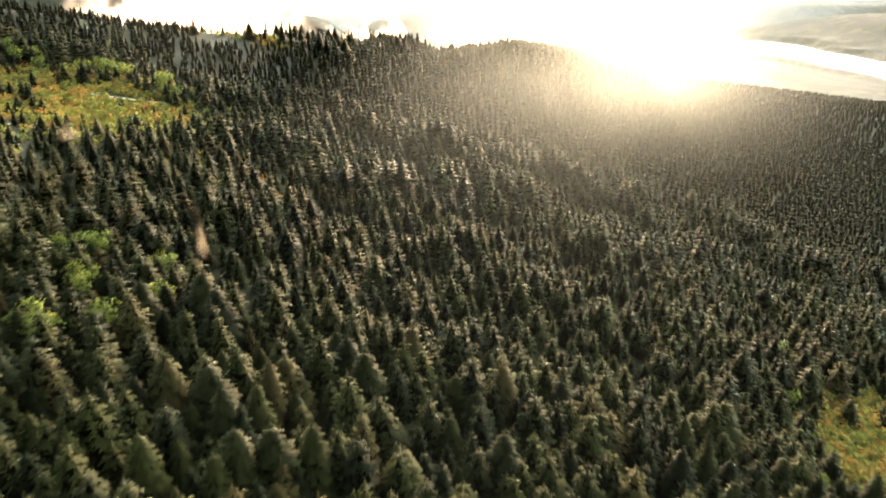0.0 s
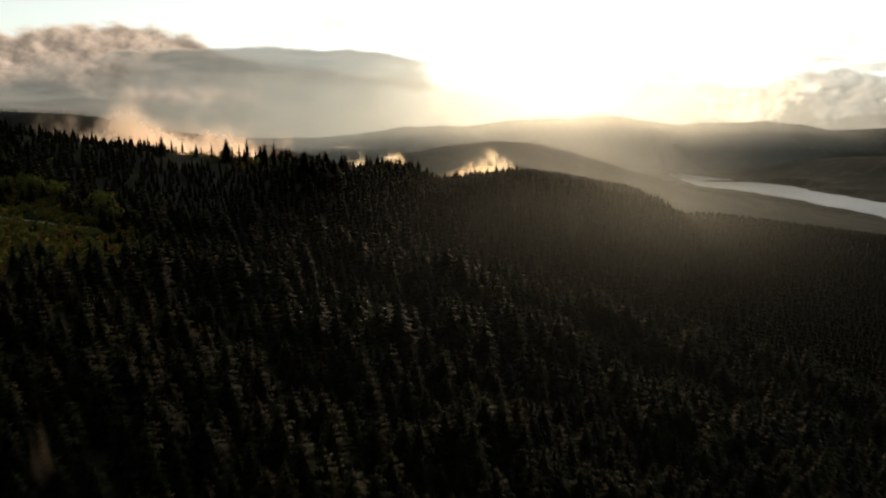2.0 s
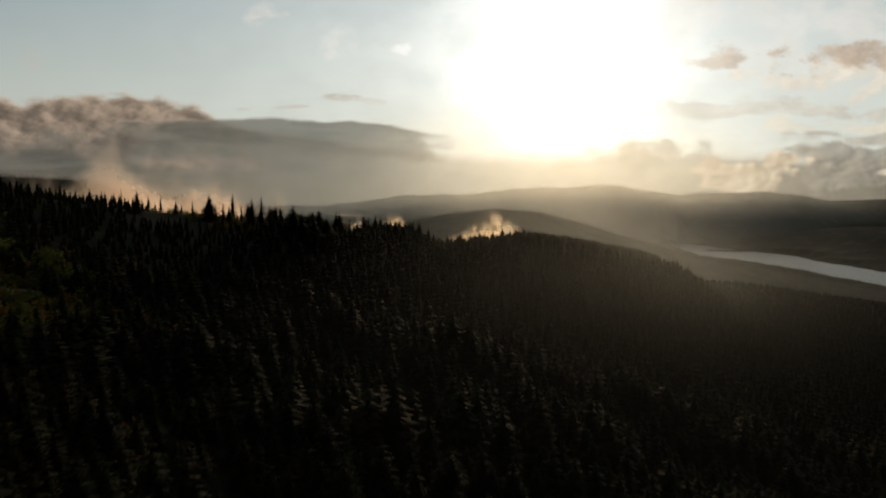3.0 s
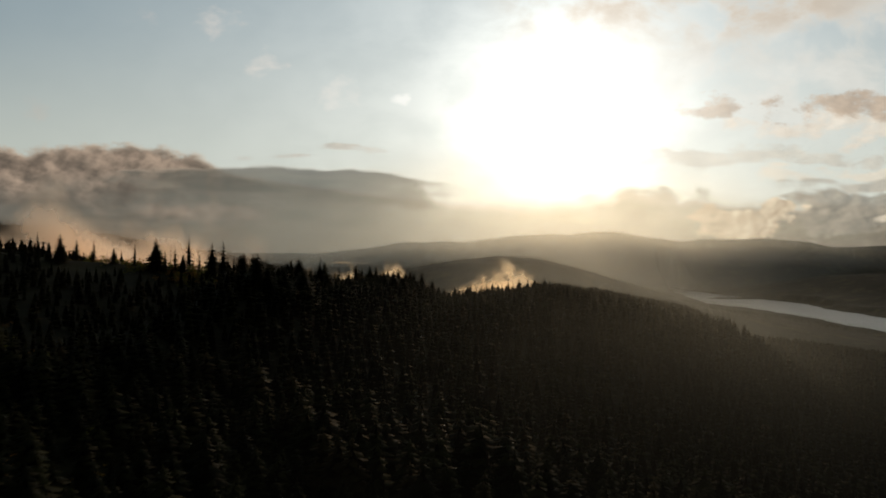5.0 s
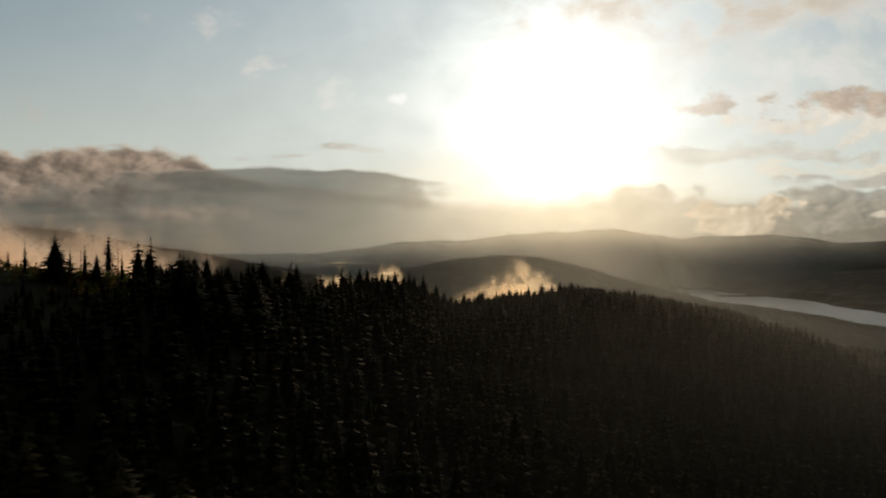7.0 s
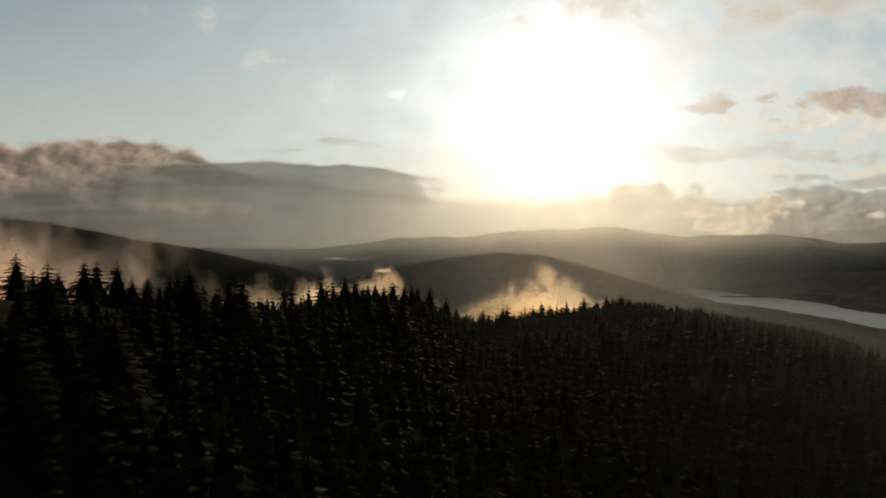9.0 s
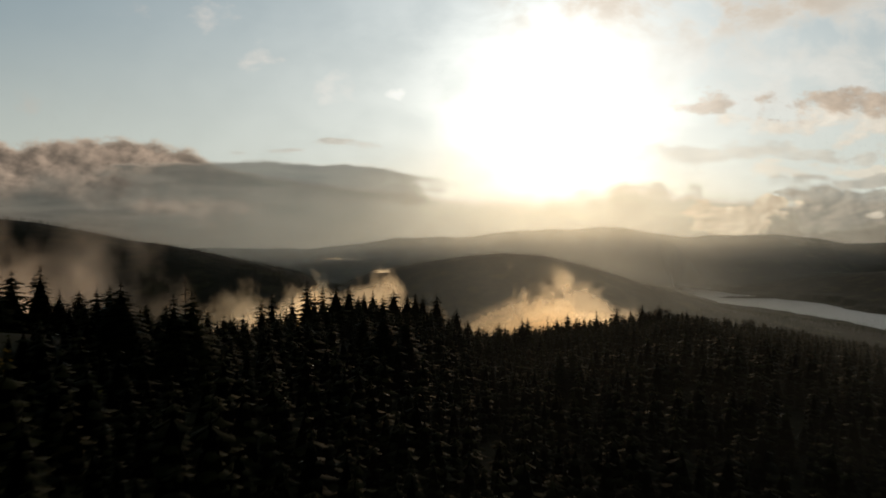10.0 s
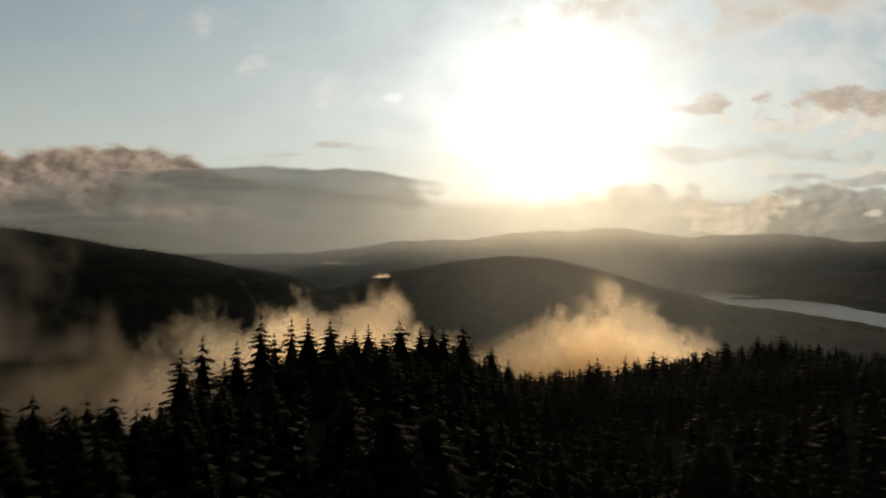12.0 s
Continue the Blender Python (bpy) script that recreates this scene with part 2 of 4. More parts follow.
# torn, brightly edged scraps before the bank
SCRAPS = (
    (1.9, 0.50, 1.5, 0.12, 4.4, torn, 0.6, (0.42, 0.37, 0.28), (0.98, 0.84, 0.62), 0.55),
    (3.3, 0.78, 1.25, 0.34, 2.2, torn, 0.7, (0.33, 0.31, 0.25), (0.50, 0.455, 0.36), 0.75),
    (6.9, 0.62, 1.5, 0.34, 3.2, torn, 0.6, (0.215, 0.205, 0.172), (0.46, 0.40, 0.31), 0.85),
    (5.9, 0.78, 0.6, 0.22, 3.4, torn, 0.5, (0.26, 0.24, 0.195), (0.62, 0.53, 0.41), 0.7),
    (5.05, 0.48, 0.85, 0.36, 3.2, torn, 0.35, (0.46, 0.35, 0.24), (0.90, 0.75, 0.54), 0.95),
    (7.5, 0.55, 0.22, 0.08, 3.0, torn, 0.5, (0.5, 0.42, 0.32), (0.9, 0.79, 0.62), 0.7),
)
for a, e, w, h, ragged, tex, soft, shade, lit, share in SCRAPS:
    heaven = over(heaven, g.math("MULTIPLY", cloud(a, e, w, h, ragged * 1.7, tex, soft * 1.3), share), g.mix(lump_lit, shade, lit))
out = g.add("ShaderNodeOutputWorld")
g.link(heaven, out.inputs[0])


# ---- materials ----
def material(name):
    m = bpy.data.materials.new(name)
    m.use_nodes = True
    return m, Graph(m.node_tree)


def foliage(name, dark, light, autumn=None, through_share=0.035, tint="object", turned=0.88):
    """Needles or leaves: colour varies from tree to tree and within a crown, and some light passes through."""
    m, k = material(name)
    where = k.add("ShaderNodeNewGeometry").outputs["Position"]
    if tint == "object":
        r = k.add("ShaderNodeObjectInfo").outputs["Random"]
    else:
        r = k.add("ShaderNodeAttribute", attribute_name="tint").outputs["Fac"]
    n = k.math("ADD", k.math("MULTIPLY", k.noise(where, 0.5, 3.0), 0.6), k.math("MULTIPLY", k.noise(where, 2.6, 4.0), 0.4))
    col = k.mix(k.span(k.math("ADD", k.math("MULTIPLY", r, 0.45), n), 0.45, 1.0), dark, light)
    if autumn:
        col = k.mix(k.span(r, turned, turned + 0.1), col, autumn)
    p = k.add("ShaderNodeBsdfPrincipled")
    k.put(p.inputs["Base Color"], col)
    p.inputs["Roughness"].default_value = 0.75
    p.inputs["Specular IOR Level"].default_value = 0.03
    t = k.add("ShaderNodeBsdfTranslucent")
    k.put(t.inputs[0], k.mix(0.5, col, (0.16, 0.17, 0.03)))
    s = k.add("ShaderNodeMixShader")
    s.inputs[0].default_value = through_share
    k.link(p.outputs[0], s.inputs[1]), k.link(t.outputs[0], s.inputs[2])
    k.link(s.outputs[0], k.add("ShaderNodeOutputMaterial").inputs[0])
    return m


def surface(name, a, b, scale, rough=0.9, bump=0.4, fine_scale=None, c=None):
    m, k = material(name)
    where = k.add("ShaderNodeNewGeometry").outputs["Position"]
    n = k.noise(where, scale, 6.0)
    f = k.noise(where, fine_scale or scale * 7, 5.0)
    col = k.mix(k.span(k.math("ADD", k.math("MULTIPLY", n, 0.65), k.math("MULTIPLY", f, 0.35)), 0.35, 0.65), a, b)
    if c:
        col = k.mix(k.span(k.noise(where, scale * 0.3, 4.0), 0.52, 0.66), col, c)
    p = k.add("ShaderNodeBsdfPrincipled")
    k.put(p.inputs["Base Color"], col)
    p.inputs["Roughness"].default_value = rough
    p.inputs["Specular IOR Level"].default_value = 0.1
    bm = k.add("ShaderNodeBump")
    bm.inputs["Strength"].default_value = bump
    k.put(bm.inputs["Height"], f)
    k.link(bm.outputs[0], p.inputs["Normal"])
    k.link(p.outputs[0], k.add("ShaderNodeOutputMaterial").inputs[0])
    return m


NEEDLES = foliage("fir_needles", (0.0062, 0.0078, 0.0026), (0.0225, 0.0235, 0.0055), (0.032, 0.024, 0.0075))
NEEDLES_STUFF = foliage("fir_needles_massed", (0.0062, 0.0078, 0.0026), (0.0225, 0.0235, 0.0055), (0.032, 0.024, 0.0075), tint="attribute")
LEAVES = foliage("leaves", (0.06, 0.09, 0.02), (0.13, 0.15, 0.03), through_share=0.45)
SCRUB = foliage("scrub_leaves", (0.07, 0.085, 0.02), (0.22, 0.19, 0.04), (0.26, 0.12, 0.03), 0.55, "attribute", 0.66)
BARK = surface("bark", (0.055, 0.042, 0.032), (0.11, 0.085, 0.06), 3.0, 0.95, 0.8)
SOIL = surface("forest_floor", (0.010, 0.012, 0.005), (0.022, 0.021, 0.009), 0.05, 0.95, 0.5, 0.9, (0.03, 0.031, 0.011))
DIRT = surface("track_dirt", (0.20, 0.17, 0.11), (0.33, 0.28, 0.19), 0.4, 0.95, 0.3)

WATER, k = material("lake_water")
p = k.add("ShaderNodeBsdfPrincipled")
p.inputs["Base Color"].default_value, p.inputs["Roughness"].default_value, p.inputs["IOR"].default_value = (0.02, 0.035, 0.04, 1), 0.32, 1.33
bm = k.add("ShaderNodeBump")
bm.inputs["Strength"].default_value, bm.inputs["Distance"].default_value = 0.6, 4.0
k.put(bm.inputs["Height"], k.noise(k.add("ShaderNodeNewGeometry").outputs["Position"], 0.03, 4.0))
k.link(bm.outputs[0], p.inputs["Normal"])
k.link(p.outputs[0], k.add("ShaderNodeOutputMaterial").inputs[0])


# the warm default colour paints part of the sun's gold into the mist
def vapour(name, density, scale, lo, hi, colour=(0.98, 0.84, 0.62), twist=0.55, detail=5.0, bend=2.2, share=0.7):
    """Mist: light passes and scatters; thickness follows a drifting, curled pattern and thins out at its rims."""
    m, k = material(name)
    where = k.add("ShaderNodeNewGeometry").outputs["Position"]
    flat = k.add("ShaderNodeVectorMath", operation="MULTIPLY")
    k.link(where, flat.inputs[0])
    flat.inputs[1].default_value = (1.0, 0.3, 0.85)
    n = k.math("ADD", k.math("MULTIPLY", k.noise(flat.outputs[0], scale, 3.0, 0.5, twist), 0.55), k.math("MULTIPLY", k.noise(flat.outputs[0], scale * 2.7, detail, 0.58, twist * 0.5), 0.45))
    fade = k.add("ShaderNodeAttribute", attribute_name="fade").outputs["Fac"]
    body = k.span(k.math("ADD", n, k.math("MULTIPLY", k.math("SUBTRACT", fade, 0.6), 0.42)), lo, hi)
    f = k.math("MULTIPLY", k.math("MULTIPLY", body, k.span(fade, 0.0, 0.7)), density)
    d = k.add("ShaderNodeBsdfDiffuse")
    t = k.add("ShaderNodeBsdfTranslucent")
    d.inputs[0].default_value = t.inputs[0].default_value = (*colour, 1)
    s = k.add("ShaderNodeMixShader")
    s.inputs[0].default_value = 0.9
    k.link(d.outputs[0], s.inputs[1]), k.link(t.outputs[0], s.inputs[2])
    # droplets throw most of the light onward, close to its way
    onward = k.add("ShaderNodeBsdfRefraction", distribution="BECKMANN")
    onward.inputs["Color"].default_value = (*colour, 1)
    onward.inputs["Roughness"].default_value, onward.inputs["IOR"].default_value = 0.85, bend
    both_ways = k.add("ShaderNodeMixShader")
    both_ways.inputs[0].default_value = share
    k.link(s.outputs[0], both_ways.inputs[1]), k.link(onward.outputs[0], both_ways.inputs[2])
    s = both_ways
    o = k.add("ShaderNodeMixShader")
    k.put(o.inputs[0], f)
    k.link(k.add("ShaderNodeBsdfTransparent").outputs[0], o.inputs[1]), k.link(s.outputs[0], o.inputs[2])
    k.link(o.outputs[0], k.add("ShaderNodeOutputMaterial").inputs[0])
    return m


# mist tints below are warmed to imitate low sunlight on white vapour
THICK_MIST = vapour("thick_mist", 0.38, 0.026, 0.36, 0.56, (0.95, 0.80, 0.66), 0.3, 7.0, 2.0)
TAN_MIST = vapour("tan_mist", 0.15, 0.032, 0.39, 0.57, (0.95, 0.80, 0.66), 0.3, 7.0, 1.8)
MIST = vapour("mist", 0.42, 0.036, 0.425, 0.57, twist=0.3, detail=7.0, bend=1.95)
WISP = vapour("wisp_mist", 0.36, 0.13, 0.42, 0.66)
DIM_MIST = vapour("dim_mist", 0.06, 0.05, 0.36, 0.66)
SMOKE = vapour("thin_mist", 0.011, 0.12, 0.30, 0.62)
FAR_MIST = vapour("far_mist", 0.25, 0.03, 0.40, 0.60)
HAZE = vapour("haze", 0.23, 0.0025, 0.0, 0.7, (0.86, 0.92, 0.90), 0.3, 4.0, 1.35, 0.4)
# thin haze of the slope, which also imitates the sun's veiling glare
NEAR_GLARE_HAZE = vapour("near_glare_haze", 0.055, 0.006, -0.1, 0.85, (0.84, 0.88, 0.82), 0.3, 4.0, 1.6, 0.5)
scene.cycles.transparent_max_bounces = 40


# ---- the lie of the land ----
def smooth(a, b, v):
    t = np.clip((v - a) / (b - a), 0, 1)
    return t * t * (3 - 2 * t)


def waves(x, y, size, seed=0.0):
    """Gentle uneven swells."""
    x, y = x / size + seed, y / size - seed
    return (np.sin(x * 2.1 + 1.3 * np.sin(y * 1.7)) + np.sin(y * 2.6 + 1.1 * np.sin(x * 1.9 + 2)) + 0.5 * np.sin(x * 5.3 + y * 4.1) + 0.5 * np.sin(y * 6.1 - x * 3.7)) / 3


RIDGE_X = np.array((-564.2, -266.0, -183.0, -137.0, -118.5, -95.9, -78.2, -66.1, -53.2, -32.2, -17.7, -4.0, 18.5, 40.3, 76.6, 131.4, 169.3, 241.8, 322.4, 564.2, 806.0))
RIDGE_Y = np.array((280, 350, 388, 425, 438, 470, 478, 500, 548, 572, 578, 578, 580, 584, 590, 612, 660, 722, 790, 950, 1100))
RIDGE_Z = np.array((327.2, 310.1, 294.4, 286.6, 285.3, 280.5, 277.7, 273.2, 271.6, 267.6, 260.3, 261.1, 263.6, 266.8, 262.0, 251.0, 228.9, 220.8, 206.1, 163.9, 130.6))


ACROSS = 0.806  # the far plan below is drawn wider and taller than it stands


def land(x, y):
    x, y = np.asarray(x, float), np.asarray(y, float)
    ry = np.interp(x, RIDGE_X, RIDGE_Y)
    rz = np.interp(x, RIDGE_X, RIDGE_Z)
    d = ry - y
    u, v = np.clip(x, -500, 700) / 100, np.clip(y, -100, 900) / 100
    slope = np.maximum(234.7 - 34.2 * u - 1.3 * v + 2.75 * u * v - 3.8 * u * u + 1.45 * v * v, 110)
    fore = np.maximum(d, 0)
    near = rz - 0.025 * fore - 0.105 * np.minimum(fore, 90) * smooth(-72, -100, x)
    w = smooth(50, 200, d)
    front = near * (1 - w) + slope * w
    back = rz - 0.10 * np.maximum(-d, 0) - 0.0018 * np.maximum(-d, 0) ** 2
    home = np.where(d > 0, front, back) + 1.2 * waves(x, y, 60) * smooth(0, 60, np.abs(d)) + 0.5 * waves(x, y, 17, 3)
    home = home - 7.5 * np.exp(-((x + 95) / 24) ** 2 - ((y - 535) / 38) ** 2)
    home = home + 8 * np.exp(-((x + 69) / 26) ** 2 - ((y - 390) / 42) ** 2)
    home = np.maximum(home, 60)
    x = x / ACROSS
    far = 5 + 4 * waves(x, y, 260, 1)
    far = np.maximum(far, np.interp(x, (-2600, -1204, -910, -763, -441, -150), (380, 345, 292, 272, 205, 5)) * np.exp(-((y - 1900) / 480) ** 2) + 5 * waves(x, y, 130))
    far = np.maximum(far, np.interp(x, (-700, -308, -30, 150, 290, 432, 616, 900, 1134, 1382, 1700), (5, 184, 240, 256, 252, 217, 163, 78, 40, 8, 5)) * np.exp(-((y - 2300) / 430) ** 2) + 3 * waves(x, y, 110, 2))
    far = np.maximum(far, np.interp(x, (-4000, -1030, -436, 150, 662, 1251, 1790, 2388, 2904, 4500), (225, 234, 316, 340, 394, 412, 343, 380, 315, 330)) * np.exp(-((y - 4650) / 420) ** 2) + 12 * waves(x, y, 240, 5))
    far = np.maximum(far, 150 * np.exp(-((x - 2500) / 500) ** 2 - ((y - 3500) / 900) ** 2) + 6 * waves(x, y, 150, 6))
    far = 57.2 + ACROSS * far
    mixed = np.where(home > far, home, far)
    # the lake's basin
    u = lake_side(x * ACROSS, y)
    return np.where(u > -40, np.minimum(mixed, 57.2 + np.maximum(2.5 - 0.15 * np.minimum(u, 60), -6)), mixed)


def lake_side(x, y):
    """Metres inside the lake's shore; negative outside."""
    x = x / ACROSS
    west = np.interp(y, (1800, 2434, 2613, 2848, 3249, 3648, 4378), (1500, 1484, 1475, 1449, 1309, 1374, 1521))
    east = np.interp(y, (1800, 2875, 3308, 3527, 3901, 4378), (1900, 1820, 1859, 1746, 1656, 1525))
    inside = np.minimum(x - west, east - x) + 12 * np.sin(y / 61) + 8 * np.sin(y / 23)
    spit = 95 - np.hypot((x - 1640) / 1.6, (y - 3520) / 0.35)
    return np.minimum(np.minimum(inside, np.minimum(y - 1850, 4385 - y)), np.maximum(-spit, -20) + 0 * x)


def from_arrays(name, verts, faces, mat, attrs=(), smooth_shade=False, normals=None):
    """One mesh from arrays of corners and of triangles or quads."""
    me = bpy.data.meshes.new(name)
    verts, faces = np.asarray(verts, np.float32), np.asarray(faces, np.int32)
    me.vertices.add(len(verts)), me.loops.add(faces.size), me.polygons.add(len(faces))
    me.vertices.foreach_set("co", verts.ravel())
    me.loops.foreach_set("vertex_index", faces.ravel())
    me.polygons.foreach_set("loop_start", np.arange(0, faces.size, faces.shape[1], dtype=np.int32))
    if smooth_shade or normals is not None:
        me.polygons.foreach_set("use_smooth", np.ones(len(faces), bool))
    for key, values in attrs:
        me.attributes.new(key, "FLOAT", "POINT").data.foreach_set("value", np.asarray(values, np.float32))
    me.update()
    me.validate()
    if normals is not None:
        me.attributes.new("custom_normal", "FLOAT_VECTOR", "POINT").data.foreach_set("vector", np.asarray(normals, np.float32).ravel())
    me.materials.append(mat)
    return me


def spread(core_lo, core_hi, step, lo, hi, growth=1.13):
    """Grid lines: close together in the core, wider and wider outside."""
    out = list(np.arange(core_lo, core_hi + 1e-6, step))
    s = step
    while out[-1] < hi:
        s = min(s * growth, 70)
        out.append(out[-1] + s)
    s = step
    while out[0] > lo:
        s = min(s * growth, 70)
        out.insert(0, out[0] - s)
    return np.array(out)


def sheet(xs, ys, height):
    X, Y = np.meshgrid(xs, ys)
    Z = height(X, Y)
    nx, ny = len(xs), len(ys)
    i = (np.arange(ny - 1)[:, None] * nx + np.arange(nx - 1)[None]).ravel()
    return np.stack((X, Y, Z), -1).reshape(-1, 3), np.stack((i, i + 1, i + nx + 1, i + nx), 1)


def with_lines(a, lo, hi, step):
    return np.unique(np.concatenate((a[(a < lo) | (a > hi)], np.arange(lo, hi, step))))


xs, ys = spread(-250, 350, 6, -3500, 3800), spread(0, 820, 6, -1500, 5400)
xs, ys = with_lines(xs, 1000, 1580, 16), with_lines(ys, 2300, 4450, 26)
v, f = sheet(xs, ys, land)
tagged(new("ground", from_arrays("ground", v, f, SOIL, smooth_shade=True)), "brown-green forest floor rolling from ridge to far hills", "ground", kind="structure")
v, f = sheet(np.linspace(930, 1660, 30), np.linspace(1800, 4500, 30), lambda a, b: a * 0 + 57.2)
tagged(new("lake", from_arrays("lake", v, f, WATER)), "long pale lake shining in the valley", "lake", kind="structure")


# ---- trees ----
rng = np.random.default_rng(7)


def conifer_arrays(seed, tiers, spokes, width, bare=0.08, twigs=0, lean=0.0, ragged=0.25, power=0.8, core=0.45):
    """Crown of a conifer one metre tall: whorls of drooping boughs, each a folded blade; twigs > 0 adds side sprays."""
    r = np.random.default_rng(seed)
    V, F = [], []
    for i in range(tiers):
        q = (i + r.uniform(-0.3, 0.3)) / tiers
        z = bare + (0.985 - bare) * max(q, 0)
        reach = width * (1 - q) ** power * (0.62 + 0.38 * min(1, (q + 0.1) / 0.22)) + 0.012
        reach *= min(1.0, 0.18 + 6.0 * (1 - max(q, 0)))
        n = max(4, int(round(spokes * (0.55 + 0.45 * (1 - q)))))
        a0 = r.uniform(0, 6.28)
        for j in range(n):
            a = a0 + 6.283 * (j + r.uniform(-0.3, 0.3)) / n
            L = reach * r.uniform(1 - ragged, 1 + ragged * 0.7)
            ca, sa = math.cos(a), math.sin(a)
            drop = L * r.uniform(0.10, 0.45)
            half = L * r.uniform(0.26, 0.4)
            zz = z + r.uniform(-0.03, 0.03) * (1 - 0.7 * q)
            b = len(V)

            def point(along, side, dz):
                V.append((ca * along - sa * side, sa * along + ca * side, zz + dz))

            if twigs == 0:
                point(0, 0, 0.03), point(L * 0.55, half, -drop * 0.65), point(L, 0, -drop * 0.8), point(L * 0.55, -half, -drop * 0.65)
                F += [(b, b + 1, b + 2), (b, b + 2, b + 3)]
            else:
                point(0, 0, 0.02), point(L, 0, -drop * 0.75)
                for t in range(twigs):
                    s = 0.22 + 0.66 * (t + r.uniform(0, 0.6)) / twigs
                    w = half * (1.15 - 0.75 * s) * r.uniform(0.7, 1.3)
                    for side in (-1, 1):
                        c = len(V)
                        dz = -drop * (0.1 + 0.7 * s * s)
                        point(L * (s - 0.13), 0, dz + 0.006), point(L * (s + 0.11), 0, dz - 0.002)
                        point(L * (s + r.uniform(0.02, 0.2)), side * w, dz - w * r.uniform(0.25, 0.7))
                        F.append((c, c + 1, c + 2))
                c = len(V)
                point(0, half * 0.13, 0.01), point(0, -half * 0.13, 0.01)
                F.append((c, c + 1, b + 1))
    b = len(V)
    V += [(0.012, 0, 0.93), (-0.006, 0.01, 0.93), (-0.006, -0.01, 0.93), (0, 0, 1.0)]
    F += [(b, b + 1, b + 3), (b + 1, b + 2, b + 3), (b + 2, b, b + 3)]
    b, n = len(V), 7 if tiers > 4 else 0
    for j in range(n):
        a = 6.283 * j / n
        V.append((math.cos(a) * width * core, math.sin(a) * width * core, bare + 0.05))
    for j in range(n):
        a = 6.283 * (j + 0.5) / n
        V.append((math.cos(a) * width * core * 0.75, math.sin(a) * width * core * 0.75, bare + (0.95 - bare) * 0.45))
    V.append((0, 0, 0.84 if n else 0.5))
    for j in range(n):
        k = (j + 1) % n
        F += [(b + j, b + k, b + n + j), (b + k, b + n + k, b + n + j), (b + n + j, b + n + k, b + 2 * n)]
    V = np.array(V)
    N = crown_normals(V)
    F = outward(V, np.array(F), N)
    if n:  # the heart of a crown hangs in its own shade: its twigs look down and out
        N[b:] = N[b:] * (0.55, 0.55, 0) + (0, 0, -0.8)
        N[b:] /= np.linalg.norm(N[b:], axis=1, keepdims=True)
    V[:, 0] += lean * V[:, 2] ** 2
    return V, F, N


def crown_normals(V, heart=None, lift=0.75):
    """Soft outward normals, so that a crown of loose blades shades as one mass."""
    if heart is None:
        N = np.stack((V[:, 0], V[:, 1], np.full(len(V), 0.0)), 1)
        N /= np.linalg.norm(N, axis=1, keepdims=True) + 0.02
        N[:, 2] = lift
    else:
        N = V - np.array(heart)
    return N / (np.linalg.norm(N, axis=1, keepdims=True) + 1e-6)


def outward(V, F, N):
    """Turns each triangle so that its front looks the way its soft normal does."""
    g_ = np.cross(V[F[:, 1]] - V[F[:, 0]], V[F[:, 2]] - V[F[:, 0]])
    flip = np.einsum("ij,ij->i", g_, N[F].mean(1)) < 0
    F = F.copy()
    F[flip] = F[flip][:, ::-1]
    return F


def trunk_arrays(radius, height, sides=7, rings=5, lean=0.0, crook=0.0):
    V, F = [], []
    for i in range(rings + 1):
        q = i / rings
        rad = radius * (1 - q) ** 0.8 + radius * 0.06 + radius * 0.5 * max(0, 0.12 - q)
        for j in range(sides):
            a = 6.283 * j / sides
            V.append((math.cos(a) * rad + lean * (q * height) ** 2 + crook * math.sin(q * 5), math.sin(a) * rad + crook * math.cos(q * 4), -0.03 + q * (height + 0.03)))
    for i in range(rings):
        for j in range(sides):
            a, b = i * sides + j, i * sides + (j + 1) % sides
            F.append((a, b, b + sides, a + sides))
    return np.array(V), np.array(F)


def limb_arrays(r, count, lo, hi, reach, thick):
    """Bare boughs: thin tapered three-sided spikes."""
    V, F = [], []
    for i in range(count):
        z, a, L = r.uniform(lo, hi), r.uniform(0, 6.28), reach * r.uniform(0.4, 1.1)
        tip = np.array((math.cos(a) * L, math.sin(a) * L, z + L * r.uniform(-0.35, 0.2)))
        b = len(V)
        for j in range(3):
            w = a + 2.09 * j
            V.append((-math.sin(a) * thick * math.cos(w), math.cos(a) * thick * math.cos(w), z + thick * math.sin(w)))
        V.append(tuple(tip))
        F += [(b, b + 1, b + 3), (b + 1, b + 2, b + 3), (b + 2, b, b + 3)]
    return np.array(V), np.array(F)


def make_tree(name, parts, label, category="tree", group=""):
    """A tree from (part name, mesh, label) rows, standing on its own base."""
    top_ob = new(name)
    top_ob.empty_display_size = 0.3
    for part_name, me, part_label in parts:
        ob = new(part_name, me)
        ob.parent = top_ob
        if part_label:
            tagged(ob, part_label)
    return tagged(top_ob, label, category, group)


def fir_kind(seed, tiers, spokes, width, bare, twigs, ragged=0.25, power=0.8, lean=0.0, core=0.36):
    v, f, n = conifer_arrays(seed, tiers, spokes, width, bare, twigs, lean, ragged, power, core)
    crown = from_arrays("crown", v, f, NEEDLES, normals=n)
    v, f = trunk_arrays(0.017, 0.97, lean=lean)
    return [("trunk", from_arrays("trunk", v, f, BARK), "dark grey-brown bark"), ("crown", crown, "")]


